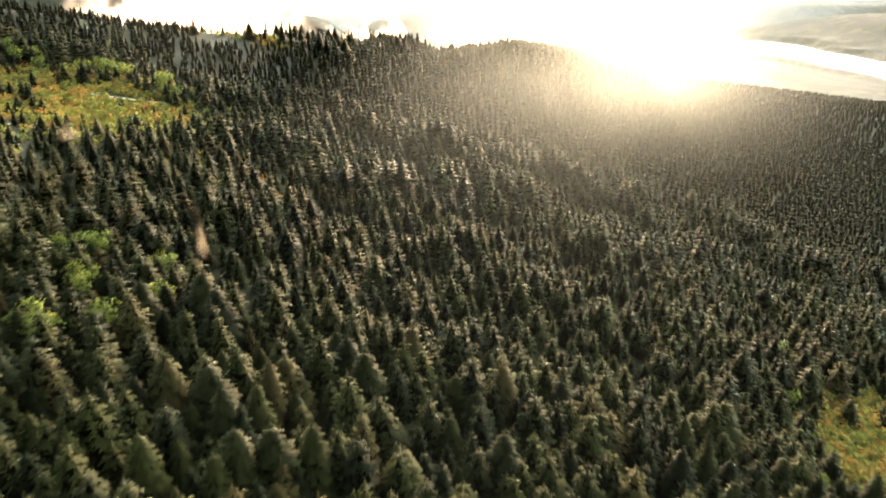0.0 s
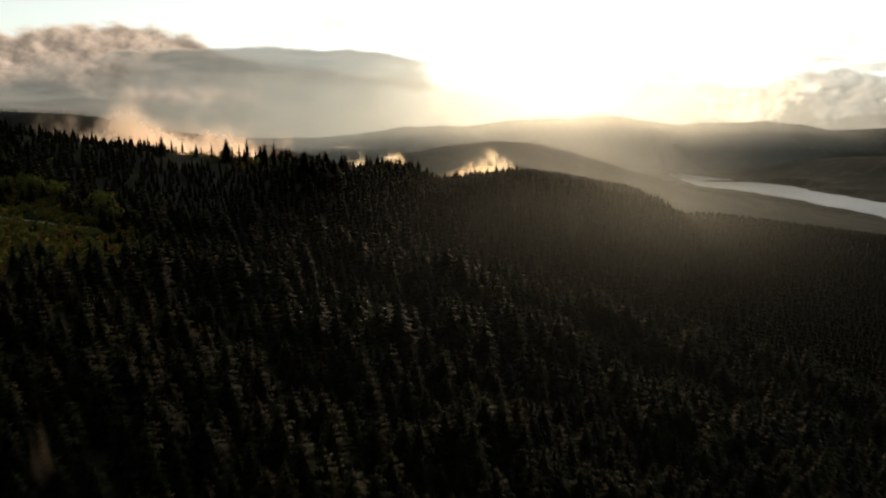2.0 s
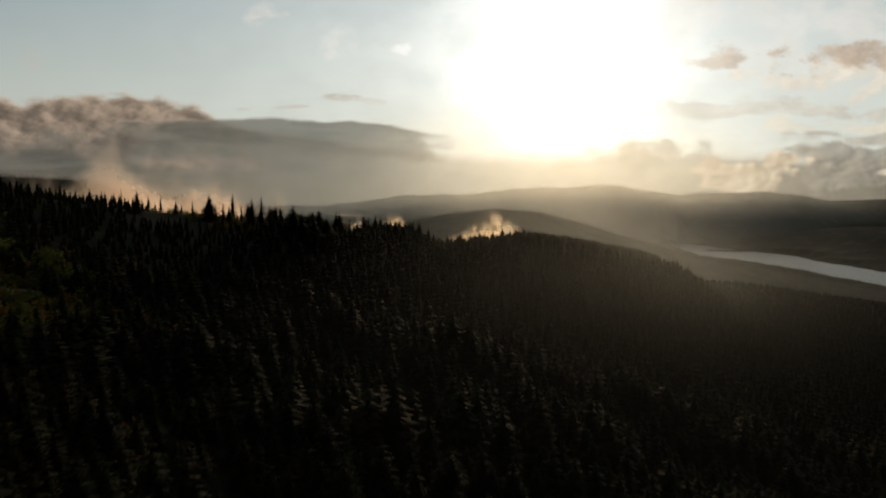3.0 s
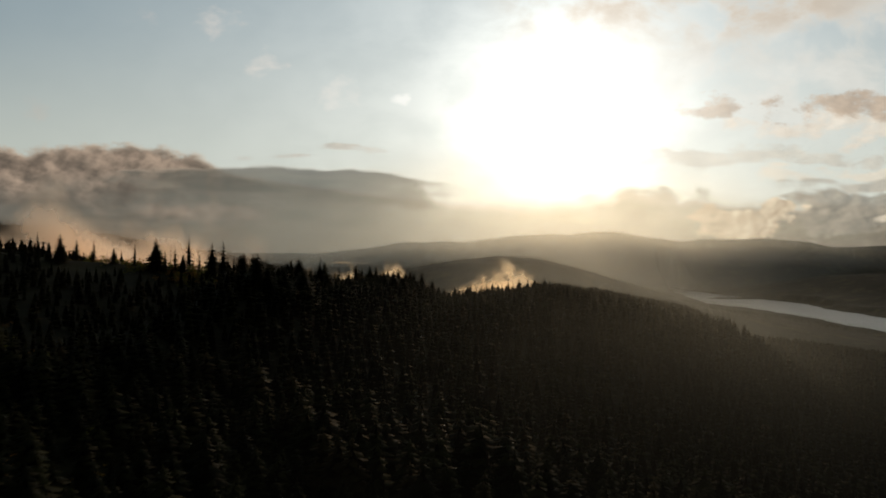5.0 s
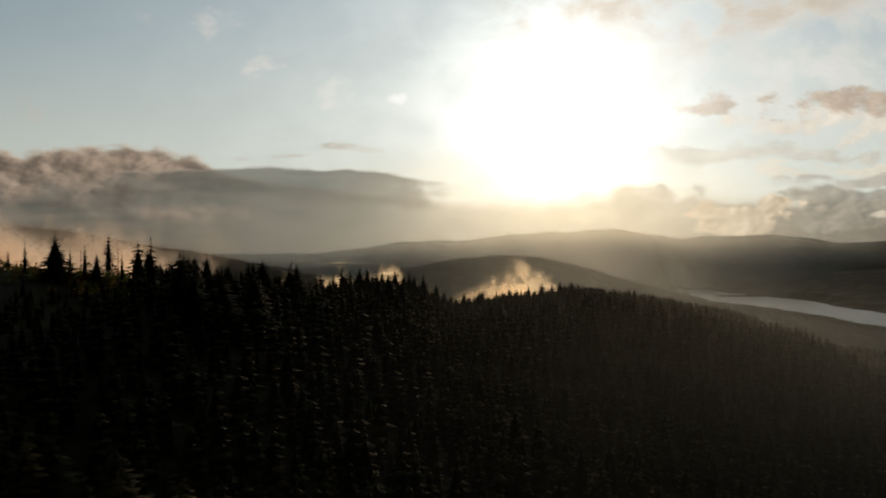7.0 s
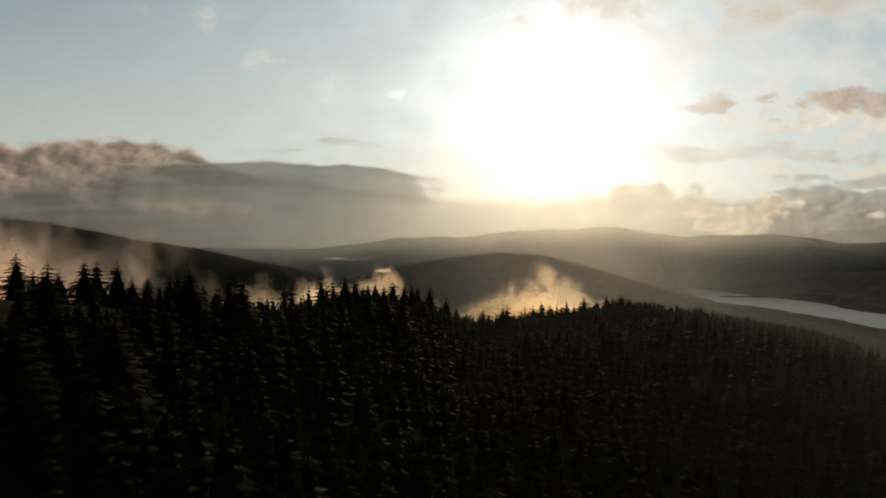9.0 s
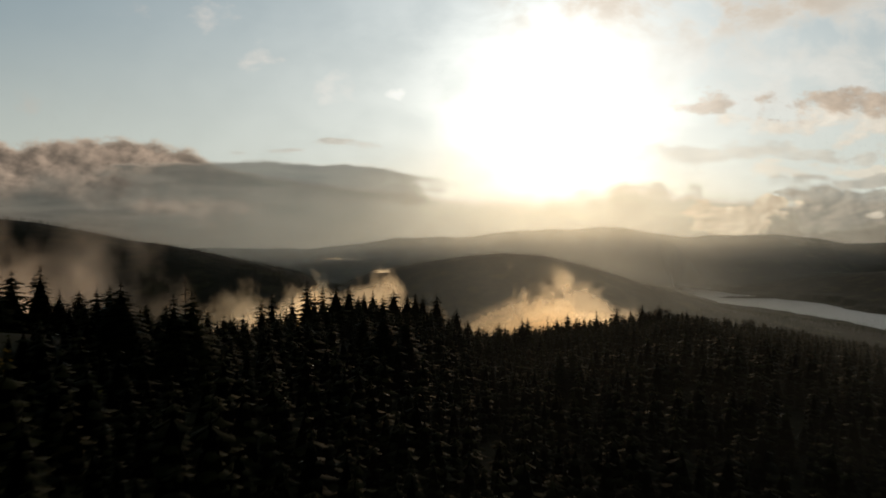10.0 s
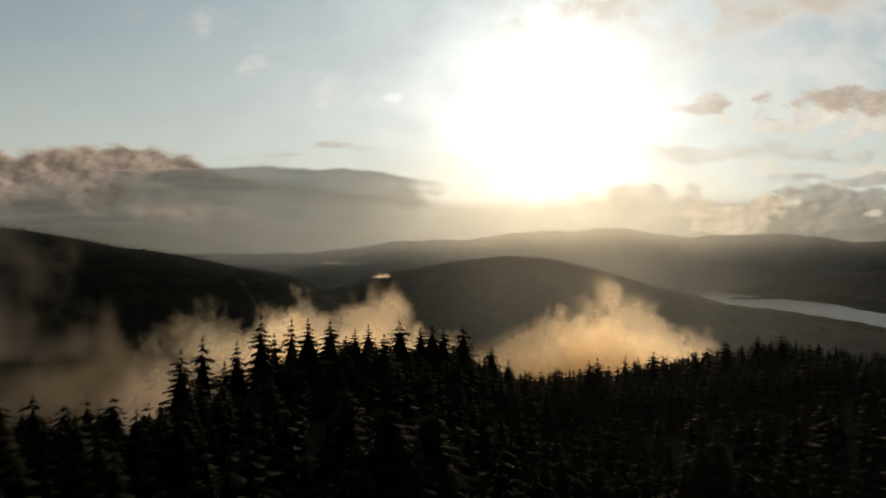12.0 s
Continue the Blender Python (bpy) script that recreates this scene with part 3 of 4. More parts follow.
DENSE = [fir_kind(11 + i, 26, 14, 0.27 + 0.03 * i, 0.02, 7, 0.40, 0.50 + 0.08 * i, core=0.5) for i in range(4)]
RIDGE = [fir_kind(31 + i, 22, 12, 0.24 + 0.025 * i, 0.05, 7, 0.46, 0.56 + 0.09 * i, core=0.5) for i in range(4)]
THIN = [fir_kind(51 + i, 22, 8, 0.13 + 0.025 * i, 0.14, 4, 0.5, 0.6) for i in range(3)]
PINE = [fir_kind(61 + i, 14, 10, 0.21, 0.36, 5, 0.45, 0.5) for i in range(2)]
r = np.random.default_rng(5)
SNAG = [("trunk", from_arrays("trunk", *trunk_arrays(0.015, 1.0, crook=0.004), BARK), "bleached dead trunk")]
SNAG += [("bough", from_arrays("bough", *limb_arrays(r, 1, 0.3, 0.97, 0.11, 0.005), BARK), "") for i in range(26)]

proto = {}
LABELS = {"dense": "dark green fir with a full drooping crown", "ridge": "dark fir standing on the ridge crest", "thin": "slender sparse fir with gaps between its boughs",
          "pine": "pine with a bare lower trunk and tufted crown", "snag": "dead standing tree with bare broken boughs"}


def plant(kind, i, x, y, height, spin, wide=1.0, group="firs on the slope"):
    """One tree at x, y; the first of a kind is built, the others are copies of it."""
    bank = {"dense": DENSE, "ridge": RIDGE, "thin": THIN, "pine": PINE, "snag": [SNAG]}[kind]
    key = (kind, i % len(bank), group)
    m = Matrix.Translation((x, y, float(land(x, y)) - 0.15)) @ Matrix.Rotation(spin, 4, "Z") @ Matrix.Diagonal((height * wide, height * wide, height, 1))
    if key not in proto:
        name = {"pine": "pine_tree", "snag": "dead_tree"}.get(kind, "fir_tree")
        proto[key] = make_tree(name, bank[key[1]], LABELS[kind], "tree", group)
        proto[key].matrix_basis = m
        return proto[key]
    ob = copy_thing(proto[key], Matrix())
    ob.matrix_basis = m
    return ob


# ---- the trees on the crest: x, y and the height of their tops ----
HUMP = ((-72.1, 530, 280.5), (-71.1, 536, 281.7), (-67.1, 534, 278.1), (-66.5, 538, 280.7), (-63.0, 539, 284.5), (-61.7, 542, 281.3), (-62.0, 556, 282.1),
        (-55.9, 540, 284.0), (-53.4, 546, 282.9), (-51.4, 550, 280.0), (-50.1, 552, 280.9), (-48.1, 555, 281.3), (-44.7, 548, 280.5), (-42.8, 560, 281.3),
        (-39.2, 565, 279.7), (-37.1, 570, 279.9), (-34.8, 568, 279.1), (-30.8, 575, 279.0), (-24.8, 578, 274.6), (-21.3, 578, 271.5), (-18.0, 575, 269.7))
SADDLE = ((-12.1, 572, 270.8), (-9.9, 570, 269.0), (-7.5, 572, 269.6), (-5.1, 574, 271.8), (-3.6, 573, 272.3), (-0.3, 576, 267.9), (3.1, 577, 272.4),
          (6.0, 578, 271.8), (9.2, 578, 273.0), (12.3, 579, 271.9), (14.9, 580, 271.9), (18.1, 578, 273.7), (21.2, 579, 271.8), (24.3, 578, 275.2),
          (29.5, 582, 274.4), (33.7, 584, 275.7), (35.5, 582, 274.4), (39.4, 585, 275.7), (43.0, 586, 275.0), (49.0, 588, 273.5), (54.0, 588, 272.6))
SHOULDER = ((79.4, 588, 268.7), (89.5, 592, 267.0), (99.6, 596, 264.0), (115.4, 604, 262.5), (110.4, 600, 263.3), (120.3, 606, 261.1), (130.6, 612, 257.5),
            (62.9, 589, 271.2), (70.1, 590, 270.0), (84.6, 591, 267.6), (94.3, 594, 265.2))
MIDDLE = ((-113.8, 470, 291.2), (-113.8, 476, 287.7), (-113.9, 480, 286.9), (-109.4, 478, 287.7), (-104.8, 480, 289.8), (-104.5, 485, 289.1), (-101.7, 489, 289.7),
          (-97.7, 488, 285.7), (-94.1, 488, 285.5), (-81.9, 470, 287.1), (-80.9, 472, 287.6), (-76.3, 466, 288.4), (-77.6, 478, 284.5), (-76.5, 482, 282.7),
          (-66.1, 467, 286.8), (-67.3, 463, 287.0), (-64.1, 472, 280.5), (-62.5, 474, 279.3))
SHELF = ((-66.9, 381, 289.0), (-71.3, 386, 291.0), (-63.7, 388, 287.7), (-39.5, 494, 281.8), (-44.3, 501, 281.3), (-35.5, 498, 280.1), (-74.2, 395, 288.6), (-60.5, 400, 286.5), (-2.7, 517, 272.0), (0.8, 521, 270.8))
BALD = ((-148.6, 405, 297.1), (-145.1, 412, 296.8), (-142.7, 418, 295.0), (-139.8, 424, 294.6), (-133.7, 426, 292.3), (-131.9, 428, 291.4), (-125.7, 425, 293.4),
        (-118.6, 426, 295.8), (-116.9, 430, 291.4), (-114.1, 432, 292.7), (-112.0, 434, 290.4), (-113.2, 443, 296.3), (-108.0, 440, 290.3), (-102.7, 438, 293.9),
        (-96.2, 431, 294.6), (-95.1, 440, 289.4), (-93.1, 445, 290.7))
for row, kinds, group in ((HUMP, ("ridge",), "firs on the crest"), (SADDLE, ("ridge", "pine", "thin", "ridge"), "trees in the saddle"), (SHOULDER, ("ridge", "dense"), "firs on the shoulder"),
                          (MIDDLE, ("ridge", "ridge", "dense"), "firs on the middle crest"), (SHELF, ("ridge", "dense"), "firs before the crest"), (BALD, ("thin", "ridge", "thin"), "sparse trees on the bald crest")):
    for i, (x, y, peak) in enumerate(row):
        base = float(land(x, y))
        plant(kinds[i % len(kinds)], i, x, y, max(peak - base, 5.0) * 1.05, rng.uniform(0, 6.28), (rng.uniform(0.85, 1.15) if row is BALD else rng.uniform(1.15, 1.5) if peak - base < 12 else rng.uniform(13.5, 16) / (peak - base)), group)
for x, y, peak in ((-68.1, 470, 289.2), (-117.3, 436, 292.2), (-107.2, 436, 292.6), (-137.0, 428, 291.8)):
    plant("snag", 0, x, y, peak - float(land(x, y)), rng.uniform(0, 6.28), 1.0, "dead trees on the crest")


# ---- where the forest opens ----
def open_ground(x, y):
    """1 in the clearings, 0 in closed forest."""
    left = np.exp(-(((x + 136) + 0.35 * (y - 275)) / 40) ** 2 - ((y - 272) / 43) ** 2)
    low = np.exp(-(((x - 110) - 0.6 * (y - 170)) / 18) ** 2 - ((y - 168) / 36) ** 2)
    bald = 1.7 * np.exp(-((x + 119) / 27) ** 4 - ((y - np.interp(x, RIDGE_X, RIDGE_Y) - 22) / 44) ** 4)
    return np.maximum(np.maximum(left, low) * (0.75 + 0.5 * waves(x, y, 13, 2)), bald)


# nearest trees of the slope as single things
pts = []
for gy in np.arange(52, 138, 4.7):
    for gx in np.arange(-0.60 * gy - 28, 0.60 * gy + 32, 4.7):
        x, y = gx + rng.uniform(-2.3, 2.3), gy + rng.uniform(-2.3, 2.3)
        if open_ground(x, y) < 0.35:
            pts.append((x, y))
NEAR_Y = 138
keep = rng.permutation(len(pts))[:230]
single = [pts[i] for i in sorted(keep)]
rest = [pts[i] for i in range(len(pts)) if i not in set(keep.tolist())]
for i, (x, y) in enumerate(single):
    plant("dense" if rng.random() < 0.85 else "ridge", int(rng.integers(0, 4)), x, y, rng.uniform(6.5, 14.5), rng.uniform(0, 6.28), rng.uniform(0.85, 1.25))


def massed(name, spots, templates, heights, mat, label, category="trees", wide=(0.9, 1.15)):
    """A whole wood joined into one object."""
    V, F, T, N, base = [], [], [], [], 0
    n = len(spots)
    spots, heights = np.asarray(spots, float), np.asarray(heights, float)
    ground = land(spots[:, 0], spots[:, 1]) - 0.2
    which = rng.integers(0, len(templates), n)
    spin, fat, tint = rng.uniform(0, 6.283, n), rng.uniform(*wide, n), rng.random(n)
    for kind, (tv, tf, tn) in enumerate(templates):
        s = np.where(which == kind)[0]
        if not len(s):
            continue
        c, q = np.cos(spin[s])[:, None], np.sin(spin[s])[:, None]
        h = heights[s][:, None]
        x = (tv[None, :, 0] * c - tv[None, :, 1] * q) * h * fat[s][:, None] + spots[s, 0][:, None]
        y = (tv[None, :, 0] * q + tv[None, :, 1] * c) * h * fat[s][:, None] + spots[s, 1][:, None]
        z = tv[None, :, 2] * h + ground[s][:, None]
        V.append(np.stack((x, y, z), -1).reshape(-1, 3))
        F.append((tf[None] + (np.arange(len(s)) * len(tv))[:, None, None] + base).reshape(-1, 3))
        T.append(np.repeat(tint[s], len(tv)))
        N.append(np.stack((tn[None, :, 0] * c - tn[None, :, 1] * q, tn[None, :, 0] * q + tn[None, :, 1] * c, tn[None, :, 2] + 0 * c), -1).reshape(-1, 3))
        base += len(s) * len(tv)
    return tagged(new(name, from_arrays(name, np.concatenate(V), np.concatenate(F), mat, [("tint", np.concatenate(T))], normals=np.concatenate(N))), label, category, kind="stuff")


NEARER = [conifer_arrays(171 + i, 16, 10, 0.29 + 0.03 * i, 0.02, 3, 0, 0.40, 0.5 + 0.06 * i) for i in range(4)]
MID = [conifer_arrays(71 + i, 12, 8, 0.29 + 0.03 * i, 0.02, 0, 0, 0.36, 0.5 + 0.06 * i) for i in range(5)]
FAR = [conifer_arrays(81 + i, 7, 6, 0.26 + 0.04 * i, 0.02, 0, 0, 0.34, 0.52 + 0.07 * i) for i in range(3)]
TINY = [conifer_arrays(91 + i, 3, 4, 0.24, 0.02, 0, 0, 0.2, 0.8) for i in range(3)]

massed("fir_wood", rest, NEARER, rng.uniform(7, 14.5, len(rest)), NEEDLES_STUFF, "dense dark green firs on the near slope", wide=(0.85, 1.25))


def sow(lo, hi, step, reach, test=None):
    out = []
    for gy in np.arange(lo, hi, step):
        a, b = reach(gy)
        xs_ = np.arange(a, b, step)
        x = xs_ + rng.uniform(-0.4, 0.4, len(xs_)) * step
        y = gy + rng.uniform(-0.4, 0.4, len(xs_)) * step
        ok = open_ground(x, y) < rng.uniform(0.15, 0.6, len(xs_))
        if test is not None:
            ok &= test(x, y)
        out.append(np.stack((x[ok], y[ok]), 1))
    return np.concatenate(out)


def before_crest(x, y):
    return np.interp(x, RIDGE_X, RIDGE_Y) - y > np.where(x < -48, -95, -40)


def size_at(s, lo, hi):
    """Trees shrink towards the crest, and so never overtop the ones that stand on it."""
    d = np.abs(np.interp(s[:, 0], RIDGE_X, RIDGE_Y) - s[:, 1])
    return rng.uniform(lo, hi, len(s)) * (0.72 + 0.28 * smooth(5, 70, d)) * (1 - 0.5 * np.exp(-((s[:, 0] + 132) / 55) ** 2 - ((s[:, 1] - 250) / 60) ** 2)) * (1 - 0.35 * np.exp(-((s[:, 0] + 112) / 36) ** 4 - ((s[:, 1] - 385) / 80) ** 4))


s = sow(NEAR_Y, 230, 4.7, lambda y: (-0.66 * y - 24, 0.66 * y + 24))
massed("fir_wood", s, NEARER, size_at(s, 5.5, 14.5) * (0.92 + 0.32 * waves(s[:, 0], s[:, 1], 26, 4)), NEEDLES_STUFF, "dense dark green firs on the open slope", wide=(0.85, 1.3))
s = sow(230, 330, 4.7, lambda y: (-0.66 * y - 24, 0.66 * y + 24))
massed("fir_wood", s, MID, size_at(s, 5.5, 14) * (0.92 + 0.32 * waves(s[:, 0], s[:, 1], 26, 4)), NEEDLES_STUFF, "dense dark green firs across the hillside", wide=(0.85, 1.3))
s = sow(330, 640, 4.5, lambda y: (-0.65 * y - 16, 0.72 * y + 30), before_crest)
massed("fir_wood", s, FAR, size_at(s, 5.8, 11.5), NEEDLES_STUFF, "dense dark firs climbing to the crest")
s = sow(440, 625, 2.9, lambda y: (-73, 141), lambda x, y: np.abs(np.interp(x, RIDGE_X, RIDGE_Y) - y - 4) < 15)
massed("fir_wood", s, MID, rng.uniform(5.2, 8.8, len(s)), NEEDLES_STUFF, "close-grown young firs along the crest")
s = sow(640, 1000, 6.6, lambda y: (120, 0.72 * y), before_crest)
massed("fir_wood", s, FAR, size_at(s, 7, 10.5), NEEDLES_STUFF, "dark firs on the falling shoulder of the hill")


def far_wood(lo, hi, x0, x1, step, test, label):
    s = sow(lo, hi, step, lambda y: (x0, x1), test)
    massed("far_wood", s, TINY, rng.uniform(7.5, 12.5, len(s)), NEEDLES_STUFF, label)


far_wood(1500, 1960, -1210, -120, 9.8, lambda x, y: land(x, y) > 90, "dark wooded hill beyond the valley")
far_wood(1750, 2360, -450, 890, 10.0, lambda x, y: land(x, y) > 73, "wooded dome-shaped hill before the lake")
far_wood(2100, 3500, 725, 1260, 13.0, lambda x, y: lake_side(x, y) < -12, "wooded lake shore")


far_wood(2450, 4250, 1330, 2500, 24.0, lambda x, y: lake_side(x, y) < -12, "dim woods beyond the lake")


# ---- broadleaved trees and scrub of the clearings ----
def leaf_cloud(r, count, lobes, size, heart):
    """Loose clumps of leaves: small folded blades gathered in uneven lobes."""
    V, F = [], []
    for i in range(count):
        c, rad = lobes[r.integers(0, len(lobes))]
        d = r.normal(size=3)
        d /= np.linalg.norm(d)
        p = np.array(c) + d * rad * r.uniform(0.55, 1.05) * np.array((1, 1, 0.85))
        a, b = r.normal(size=3), r.normal(size=3)
        a, b = a / np.linalg.norm(a) * size * r.uniform(0.6, 1.3), b / np.linalg.norm(b) * size * r.uniform(0.4, 0.9)
        k = len(V)
        V += [p - a, p + b, p + a, p - b + d * size * 0.3]
        F += [(k, k + 1, k + 2), (k, k + 2, k + 3)]
    V = np.array(V)
    N = crown_normals(V, heart)
    return V, outward(V, np.array(F), N), N


def broadleaf_parts(seed):
    r = np.random.default_rng(seed)
    lobes = [((r.uniform(-0.22, 0.22), r.uniform(-0.22, 0.22), r.uniform(0.42, 0.85)), r.uniform(0.11, 0.19)) for i in range(13)]
    parts = [("trunk", from_arrays("trunk", *trunk_arrays(0.026, 0.6, crook=0.006), BARK), "grey-brown bark")]
    for c, rad in lobes[:6]:
        q = r.uniform(0.2, 0.4)
        base, tip = np.array((0, 0, q)), np.array(c)
        n = np.cross(tip - base, (0, 0, 1.0))
        n = n / (np.linalg.norm(n) + 1e-6)
        m = np.cross(n, tip - base)
        m = m / (np.linalg.norm(m) + 1e-6)
        V = [base + (n * math.cos(a) + m * math.sin(a)) * 0.011 for a in (0, 1.57, 3.14, 4.71)] + [tip + (n * math.cos(a) + m * math.sin(a)) * 0.003 for a in (0, 1.57, 3.14, 4.71)]
        parts.append(("limb", from_arrays("limb", V, [(j, (j + 1) % 4, 4 + (j + 1) % 4, 4 + j) for j in range(4)], BARK), ""))
    v, f, n = leaf_cloud(r, 700, lobes, 0.034, (0, 0, 0.5))
    parts.append(("crown", from_arrays("crown", v, f, LEAVES, normals=n), "loose yellow-green leaves"))
    return parts


BROAD = [broadleaf_parts(s_) for s_ in (101, 102, 103)]
broad_proto = {}


def plant_broad(i, x, y, height, group):
    m = Matrix.Translation((x, y, float(land(x, y)) - 0.15)) @ Matrix.Rotation(rng.uniform(0, 6.28), 4, "Z") @ Matrix.Diagonal((height * 1.1, height * 1.1, height, 1))
    if i % 3 not in broad_proto:
        broad_proto[i % 3] = make_tree("broadleaf_tree", BROAD[i % 3], "rounded yellow-green broadleaved tree among dark firs", "tree", group)
        ob = broad_proto[i % 3]
    else:
        ob = copy_thing(broad_proto[i % 3], Matrix())
    ob.matrix_basis = m
    tagged(ob, group=group)


for i, (x, y, h) in enumerate(((-119, 300, 10.5), (-122, 305, 9), (-114, 296, 7.6), (-143, 304, 10), (-148, 307, 9.6), (-139, 309, 9), (-153, 302, 8.5), (-180, 300, 9), (-186, 306, 9.5), (-176, 308, 8.5),
                               (-190, 298, 8), (-170, 300, 7), (-164, 284, 5), (-108, 268, 4.5), (-121, 262, 4), (-150, 262, 4.5), (-98, 284, 5))):
    plant_broad(i, x, y, h, "broadleaved trees by the clearing")
for i in range(13):
    plant_broad(i, -68 + rng.uniform(-11, 10), 130 + rng.uniform(-22, 18), rng.uniform(7.5, 10.5), "broadleaved trees on the near slope")
for i, (x, y, h) in enumerate(((96, 195, 8), (103, 190, 7.5), (13, 88, 9), (18, 93, 7.5), (80, 134, 6.5), (88, 170, 7))):
    plant_broad(i, x, y, h, "broadleaved trees low on the slope")

r = np.random.default_rng(9)
BUSHES = []
for i in range(4):
    lobes = [((r.uniform(-0.5, 0.5), r.uniform(-0.5, 0.5), r.uniform(0.15, 0.6)), r.uniform(0.25, 0.4)) for j in range(5)]
    BUSHES.append(leaf_cloud(r, 36, lobes, 0.15, (0, 0, -0.2)))


TRACKS = (((-156, 277), (-146, 281), (-136, 284), (-126, 286), (-116, 291)), ((-158, 222), (-146, 226), (-137, 229), (-126, 231)))


def scrub(cx, cy, sx, sy, shear, count, label):
    x = cx + rng.normal(size=count) * sx
    y = cy + rng.normal(size=count) * sy
    x = x - shear * (y - cy)
    clear = np.min([np.hypot(x - px, y - py) for line in TRACKS for px, py in zip(np.interp(np.linspace(0, len(line) - 1, 25), range(len(line)), [p[0] for p in line]), np.interp(np.linspace(0, len(line) - 1, 25), range(len(line)), [p[1] for p in line]))], axis=0) > 2.4
    x, y, count = x[clear], y[clear], int(clear.sum())
    massed("scrub", np.stack((x, y), 1), BUSHES, rng.uniform(0.9, 3.4, count) * rng.uniform(0.7, 1.4, count), SCRUB, label, "scrub", (0.8, 1.5))


scrub(-136, 272, 26, 28, 0.35, 2400, "yellow-green and rusty bracken in the hillside clearing")
scrub(110, 168, 14, 22, -0.6, 1400, "sunlit yellow-green scrub in the lower clearing")
scrub(-114, 436, 18, 8, 0.0, 260, "low dark scrub on the bald crest")


def track(points, width):
    """A worn dirt track laid on the slope."""
    P = np.array(points, float)
    t = np.linspace(0, len(P) - 1, 60)
    x, y = np.interp(t, range(len(P)), P[:, 0]), np.interp(t, range(len(P)), P[:, 1])
    dx, dy = np.gradient(x), np.gradient(y)
    n = np.hypot(dx, dy)
    V, F = [], []
    for i in range(len(t)):
        for k, side in enumerate((-1, -0.5, 0, 0.5, 1)):
            w = width * side * (1 + 0.2 * math.sin(i * 0.9 + k))
            px, py = x[i] - dy[i] / n[i] * w, y[i] + dx[i] / n[i] * w
            V.append((px, py, float(land(px, py)) + 0.35 - 0.25 * abs(side)))
    for i in range(len(t) - 1):
        F += [(i * 5 + k, i * 5 + k + 1, i * 5 + k + 6, i * 5 + k + 5) for k in range(4)]
    tagged(new("track", from_arrays("track", V, F, DIRT, smooth_shade=True)), "pale worn dirt track across the clearing", "track", kind="structure")


for line in TRACKS:
    track(line, 0.9)


# ---- mist that rises behind and over the crest, haze in the valley ----
def mist(name, mat, centre, size, layers, label, seed, rise=0.0, turn=0.0, category="mist"):
    """A bank of drifting vapour: curved veils one behind another, each thinning out to its rims."""
    r = np.random.default_rng(seed)
    top_ob = new(name)
    top_ob.location = centre
    w, dep, h = size
    nu, nv = 30, 18
    bend_u, bend_v = r.uniform(0, 6.28, 2)
    for k in range(layers):
        q = (k + 0.5) / layers - 0.5
        u, v = np.meshgrid(np.linspace(-1, 1, nu), np.linspace(0, 1, nv))
        ph = r.uniform(0, 6.28, 4)
        side = q * dep + 0.10 * dep * np.sin(3 * u + bend_u) + 0.08 * dep * np.sin(4 * v + 2 * u + bend_v)
        x = u * w / 2 * (1 - 0.25 * v) + 0.06 * w * np.sin(3 * v + ph[2]) + rise * v * w
        z = v * h * (0.8 + 0.2 * np.sin(2.2 * u + ph[3])) * (1 - 0.3 * abs(q))
        plume = 0.88 + 0.10 * np.sin(4.3 * u + ph[0] * 2) + 0.07 * np.sin(9.3 * u + ph[1] * 3) if w > 25 else 1.0 - 0.5 * u ** 2
        fade = (1 - u ** 2) ** 1.2 * np.clip(v / 0.12, 0, 1) * np.clip((plume - v) / 0.75, 0, 1)
        c, s_ = math.cos(turn), math.sin(turn)
        V = np.stack((x * c - side * s_, x * s_ + side * c, z), -1).reshape(-1, 3)
        i = (np.arange(nv - 1)[:, None] * nu + np.arange(nu - 1)[None]).ravel()
        ob = new("veil", from_arrays("veil", V, np.stack((i, i + 1, i + nu + 1, i + nu), 1), mat, [("fade", fade.ravel())], True))
        ob.parent = top_ob
    return tagged(top_ob, label, category)


def haze(name, mat, y, x0, x1, z0, z1, label, dense=1.0, bow=0.0, heart=None, reach=1.0, crest=0.0, floor=0.07):
    """One wide, thin curtain of haze across the valley, thicker low down; extra density round heart imitates the sun's
    glow.
    """
    nu, nv = 40, 14
    u, v = np.meshgrid(np.linspace(0, 1, nu), np.linspace(0, 1, nv))
    x = x0 + (x1 - x0) * u
    yy = y + bow * np.sin(u * 3.1)
    z = z0 + (z1 - z0) * v
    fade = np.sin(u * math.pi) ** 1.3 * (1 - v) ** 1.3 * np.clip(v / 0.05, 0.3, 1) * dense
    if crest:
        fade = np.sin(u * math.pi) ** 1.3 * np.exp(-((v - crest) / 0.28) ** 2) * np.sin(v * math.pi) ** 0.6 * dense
    # density round heart stands in for light scattered onward from the sun
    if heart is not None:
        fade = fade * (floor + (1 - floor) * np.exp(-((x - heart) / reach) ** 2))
    i = (np.arange(nv - 1)[:, None] * nu + np.arange(nu - 1)[None]).ravel()
    return tagged(new(name, from_arrays(name, np.stack((x, yy, z), -1).reshape(-1, 3), np.stack((i, i + 1, i + nu + 1, i + nu), 1), mat, [("fade", fade.ravel())], True)), label, "haze", kind="stuff")


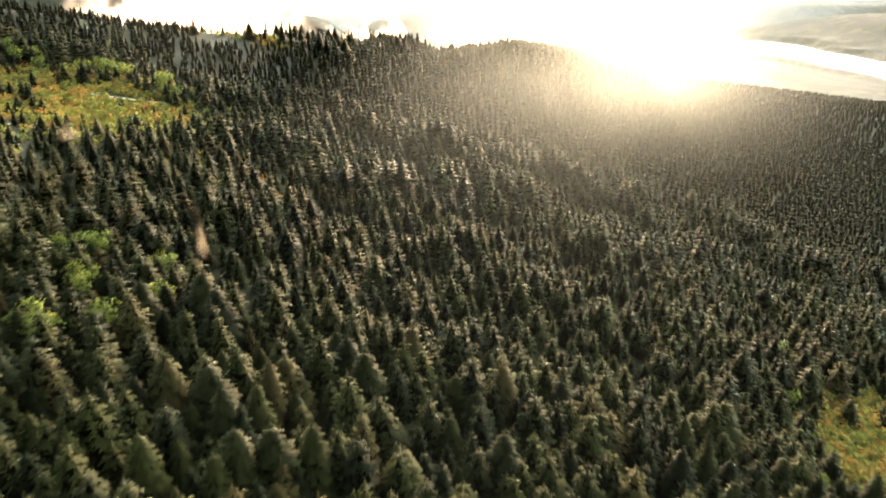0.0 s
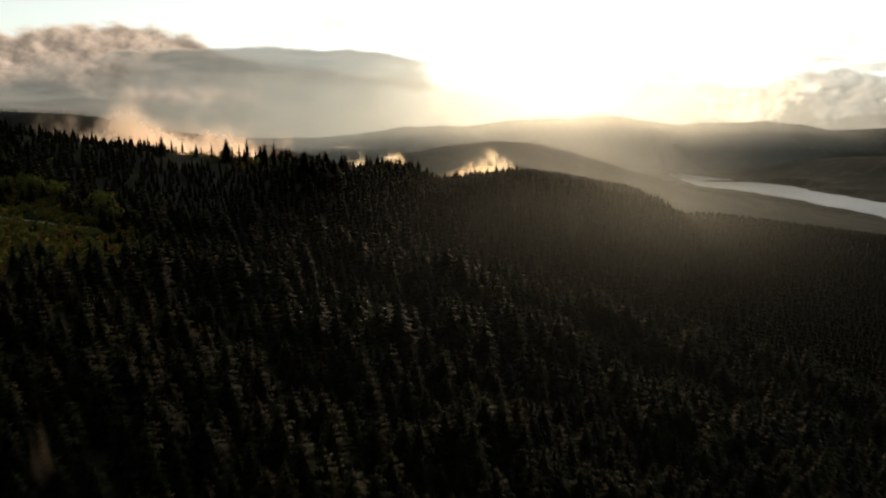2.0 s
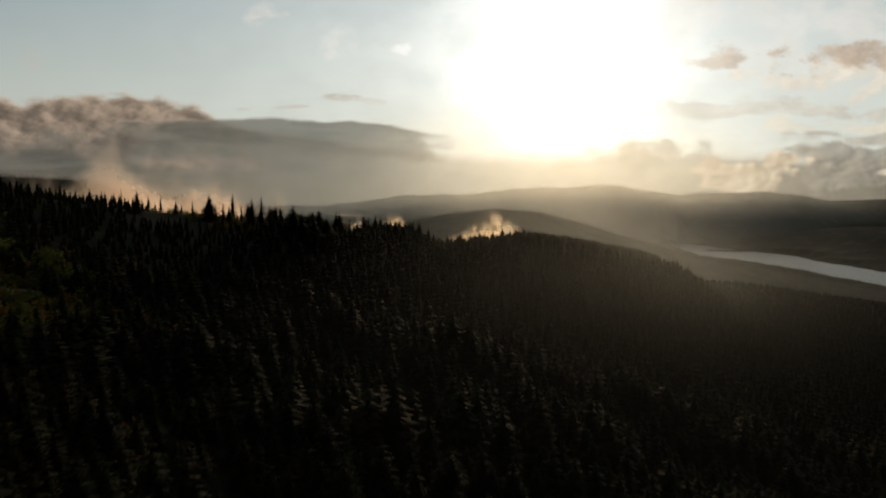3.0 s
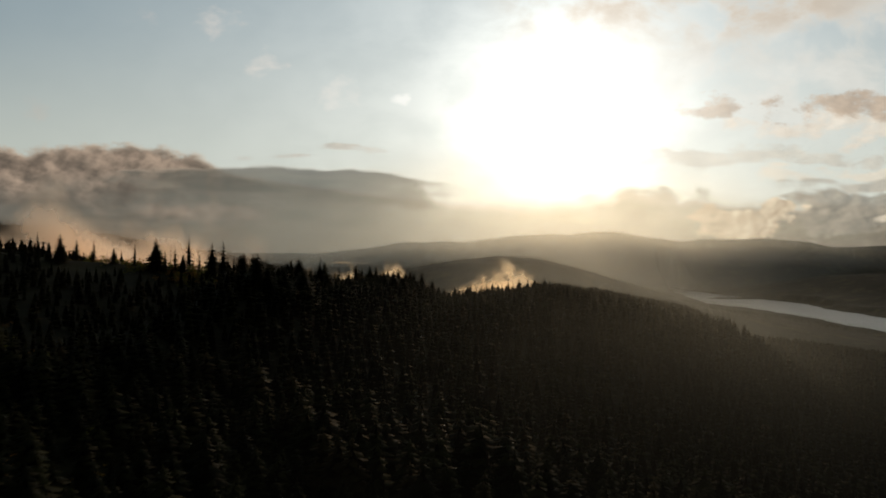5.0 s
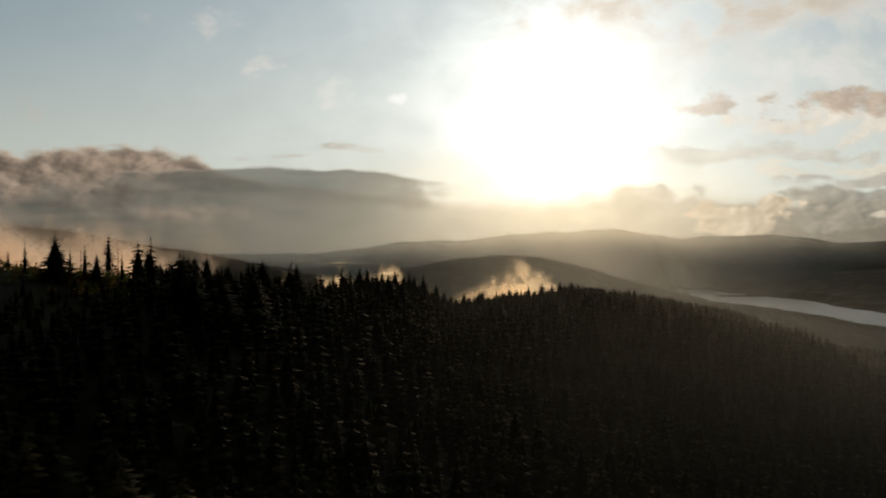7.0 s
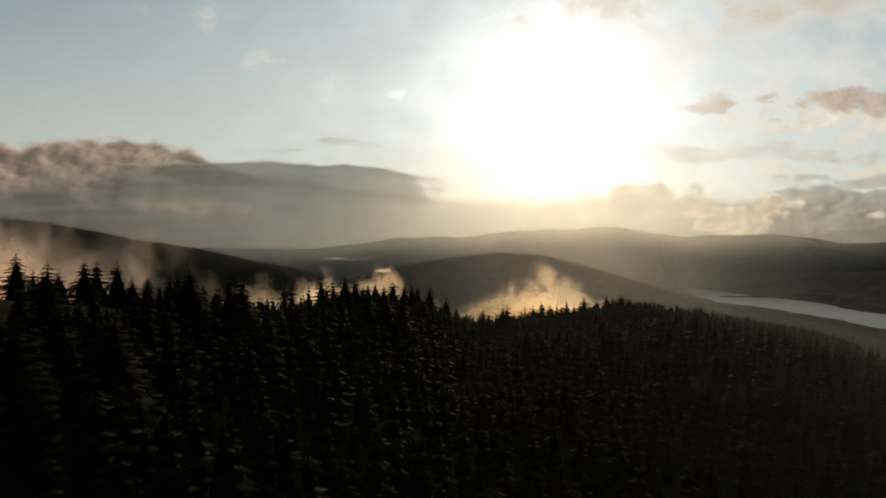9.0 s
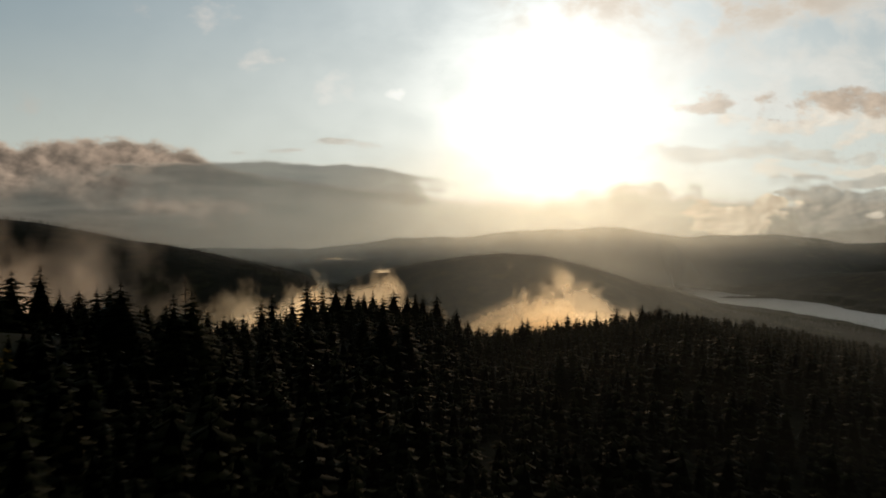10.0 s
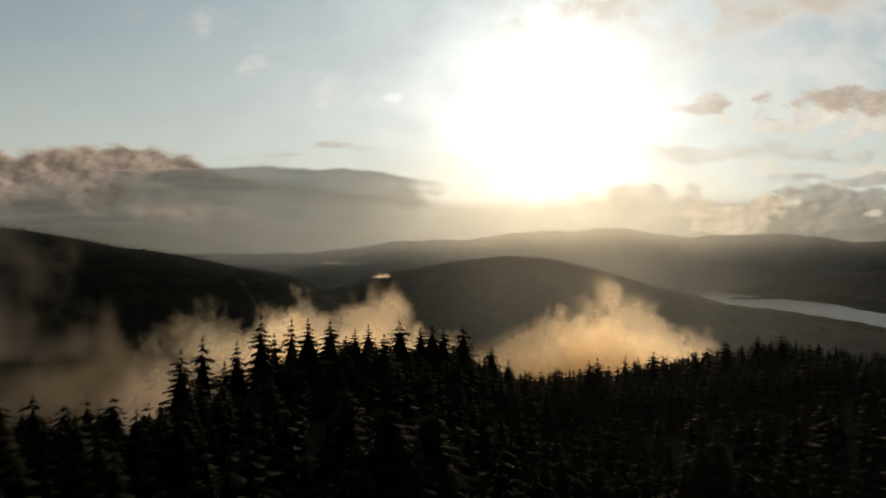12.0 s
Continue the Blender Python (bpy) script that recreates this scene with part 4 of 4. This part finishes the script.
mist("mist_bank", MIST, (27.0, 690.0, 240.0), (132.0, 60.0, 62.9), 9, "golden backlit mist rising behind the saddle", 1, -0.12)
mist("mist_bank", MIST, (-82.0, 660.0, 244.0), (128.0, 60.0, 66.0), 9, "brown-gold mist drifting behind the crest", 2, 0.08)
mist("mist_bank", THICK_MIST, (-192, 522, 262), (215, 46, 98), 9, "tall pinkish mist rolling behind the bald crest", 3, 0.1)
mist("mist_bank", TAN_MIST, (-150.0, 590.0, 264.0), (84.0, 36.0, 70.0), 5, "tall tan mist rising beyond the bald crest", 13, 0.1)
mist("mist_bank", TAN_MIST, (-104.0, 625.0, 241.0), (95.0, 40.0, 46.0), 8, "low golden mist behind the crest firs", 11, 0.1)
mist("mist_bank", DIM_MIST, (-136.0, 600.0, 250.0), (95.0, 40.0, 44.0), 7, "dim brown mist behind the middle crest", 12, 0.1)
mist("mist_wisp", WISP, (-83.0, 665.0, 265.2), (12.9, 12.0, 35.5), 5, "thin upright wisp of mist", 4, 0.1)
mist("mist_wisp", WISP, (133.0, 545.0, 236.2), (16.1, 14.0, 16.1), 5, "small bright puff of mist on the slope", 5, -0.2)
mist("mist_wisp", SMOKE, (-57, 156, float(land(-57, 156)) + 3), (5, 4, 19), 6, "thin smoky wisp between the firs", 6, -0.15)
mist("mist_wisp", SMOKE, (-112, 208, float(land(-112, 208)) + 5), (9, 6.0, 10), 4, "faint puff of mist over the firs", 7)
mist("mist_wisp", FAR_MIST, (-201.5, 2200.0, 210.4), (88.7, 50.0, 37.1), 5, "bright mist on the edge of the wooded hill", 9, 0.25)
haze("valley_haze", HAZE, 800.0, -725.4, 1047.8, 105.6, 395.8, "thin warm haze behind the crest", 0.12, 60, 150, 190)
haze("valley_haze", HAZE, 1380.0, -1289.6, 1612.0, 73.3, 620.0, "thin warm haze in the valley", 0.85, 80, 230, 420)
haze("valley_haze", HAZE, 2750.0, -2095.6, 2579.2, 57.2, 822.9, "hazy air before the far hills", 1.1, 80, 380, 560)
haze("valley_haze", HAZE, 3950.0, -2659.8, 2901.6, 57.2, 943.8, "hazy air before the far hills", 2.2, 60, 523.9, 1200, floor=0.6)
haze("valley_haze", HAZE, 4280.0, -2900, 3100, 57.2, 1000, "hazy air before the far hills", 2.6, 40, 523.9, 1400, floor=0.8)
# veils added in place of a small far lake's bright line
mist("mist_wisp", FAR_MIST, (-594.0, 4150.0, 192.6), (370.8, 30.0, 27.4), 4, "thin pale band of veils standing in for a far lake", 10)
# slope curtains: partly haze, partly pale sheets added to imitate lens glare
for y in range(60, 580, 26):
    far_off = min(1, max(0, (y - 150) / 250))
    haze("slope_glare_haze", NEAR_GLARE_HAZE, y, -270, 120 + 0.52 * y, 175, 287, "faint haze over the slope, also imitating glare from the sun", 0.08 + 0.34 * far_off, 8, 0.18 * y, 80 + 0.26 * y, 0.76)
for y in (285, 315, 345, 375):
    haze("slope_glare_haze", NEAR_GLARE_HAZE, y, -300, -48, 205, 330, "faint haze over the slope, also imitating glare from the sun", 0.10, 8, -110, 110, 0.58)
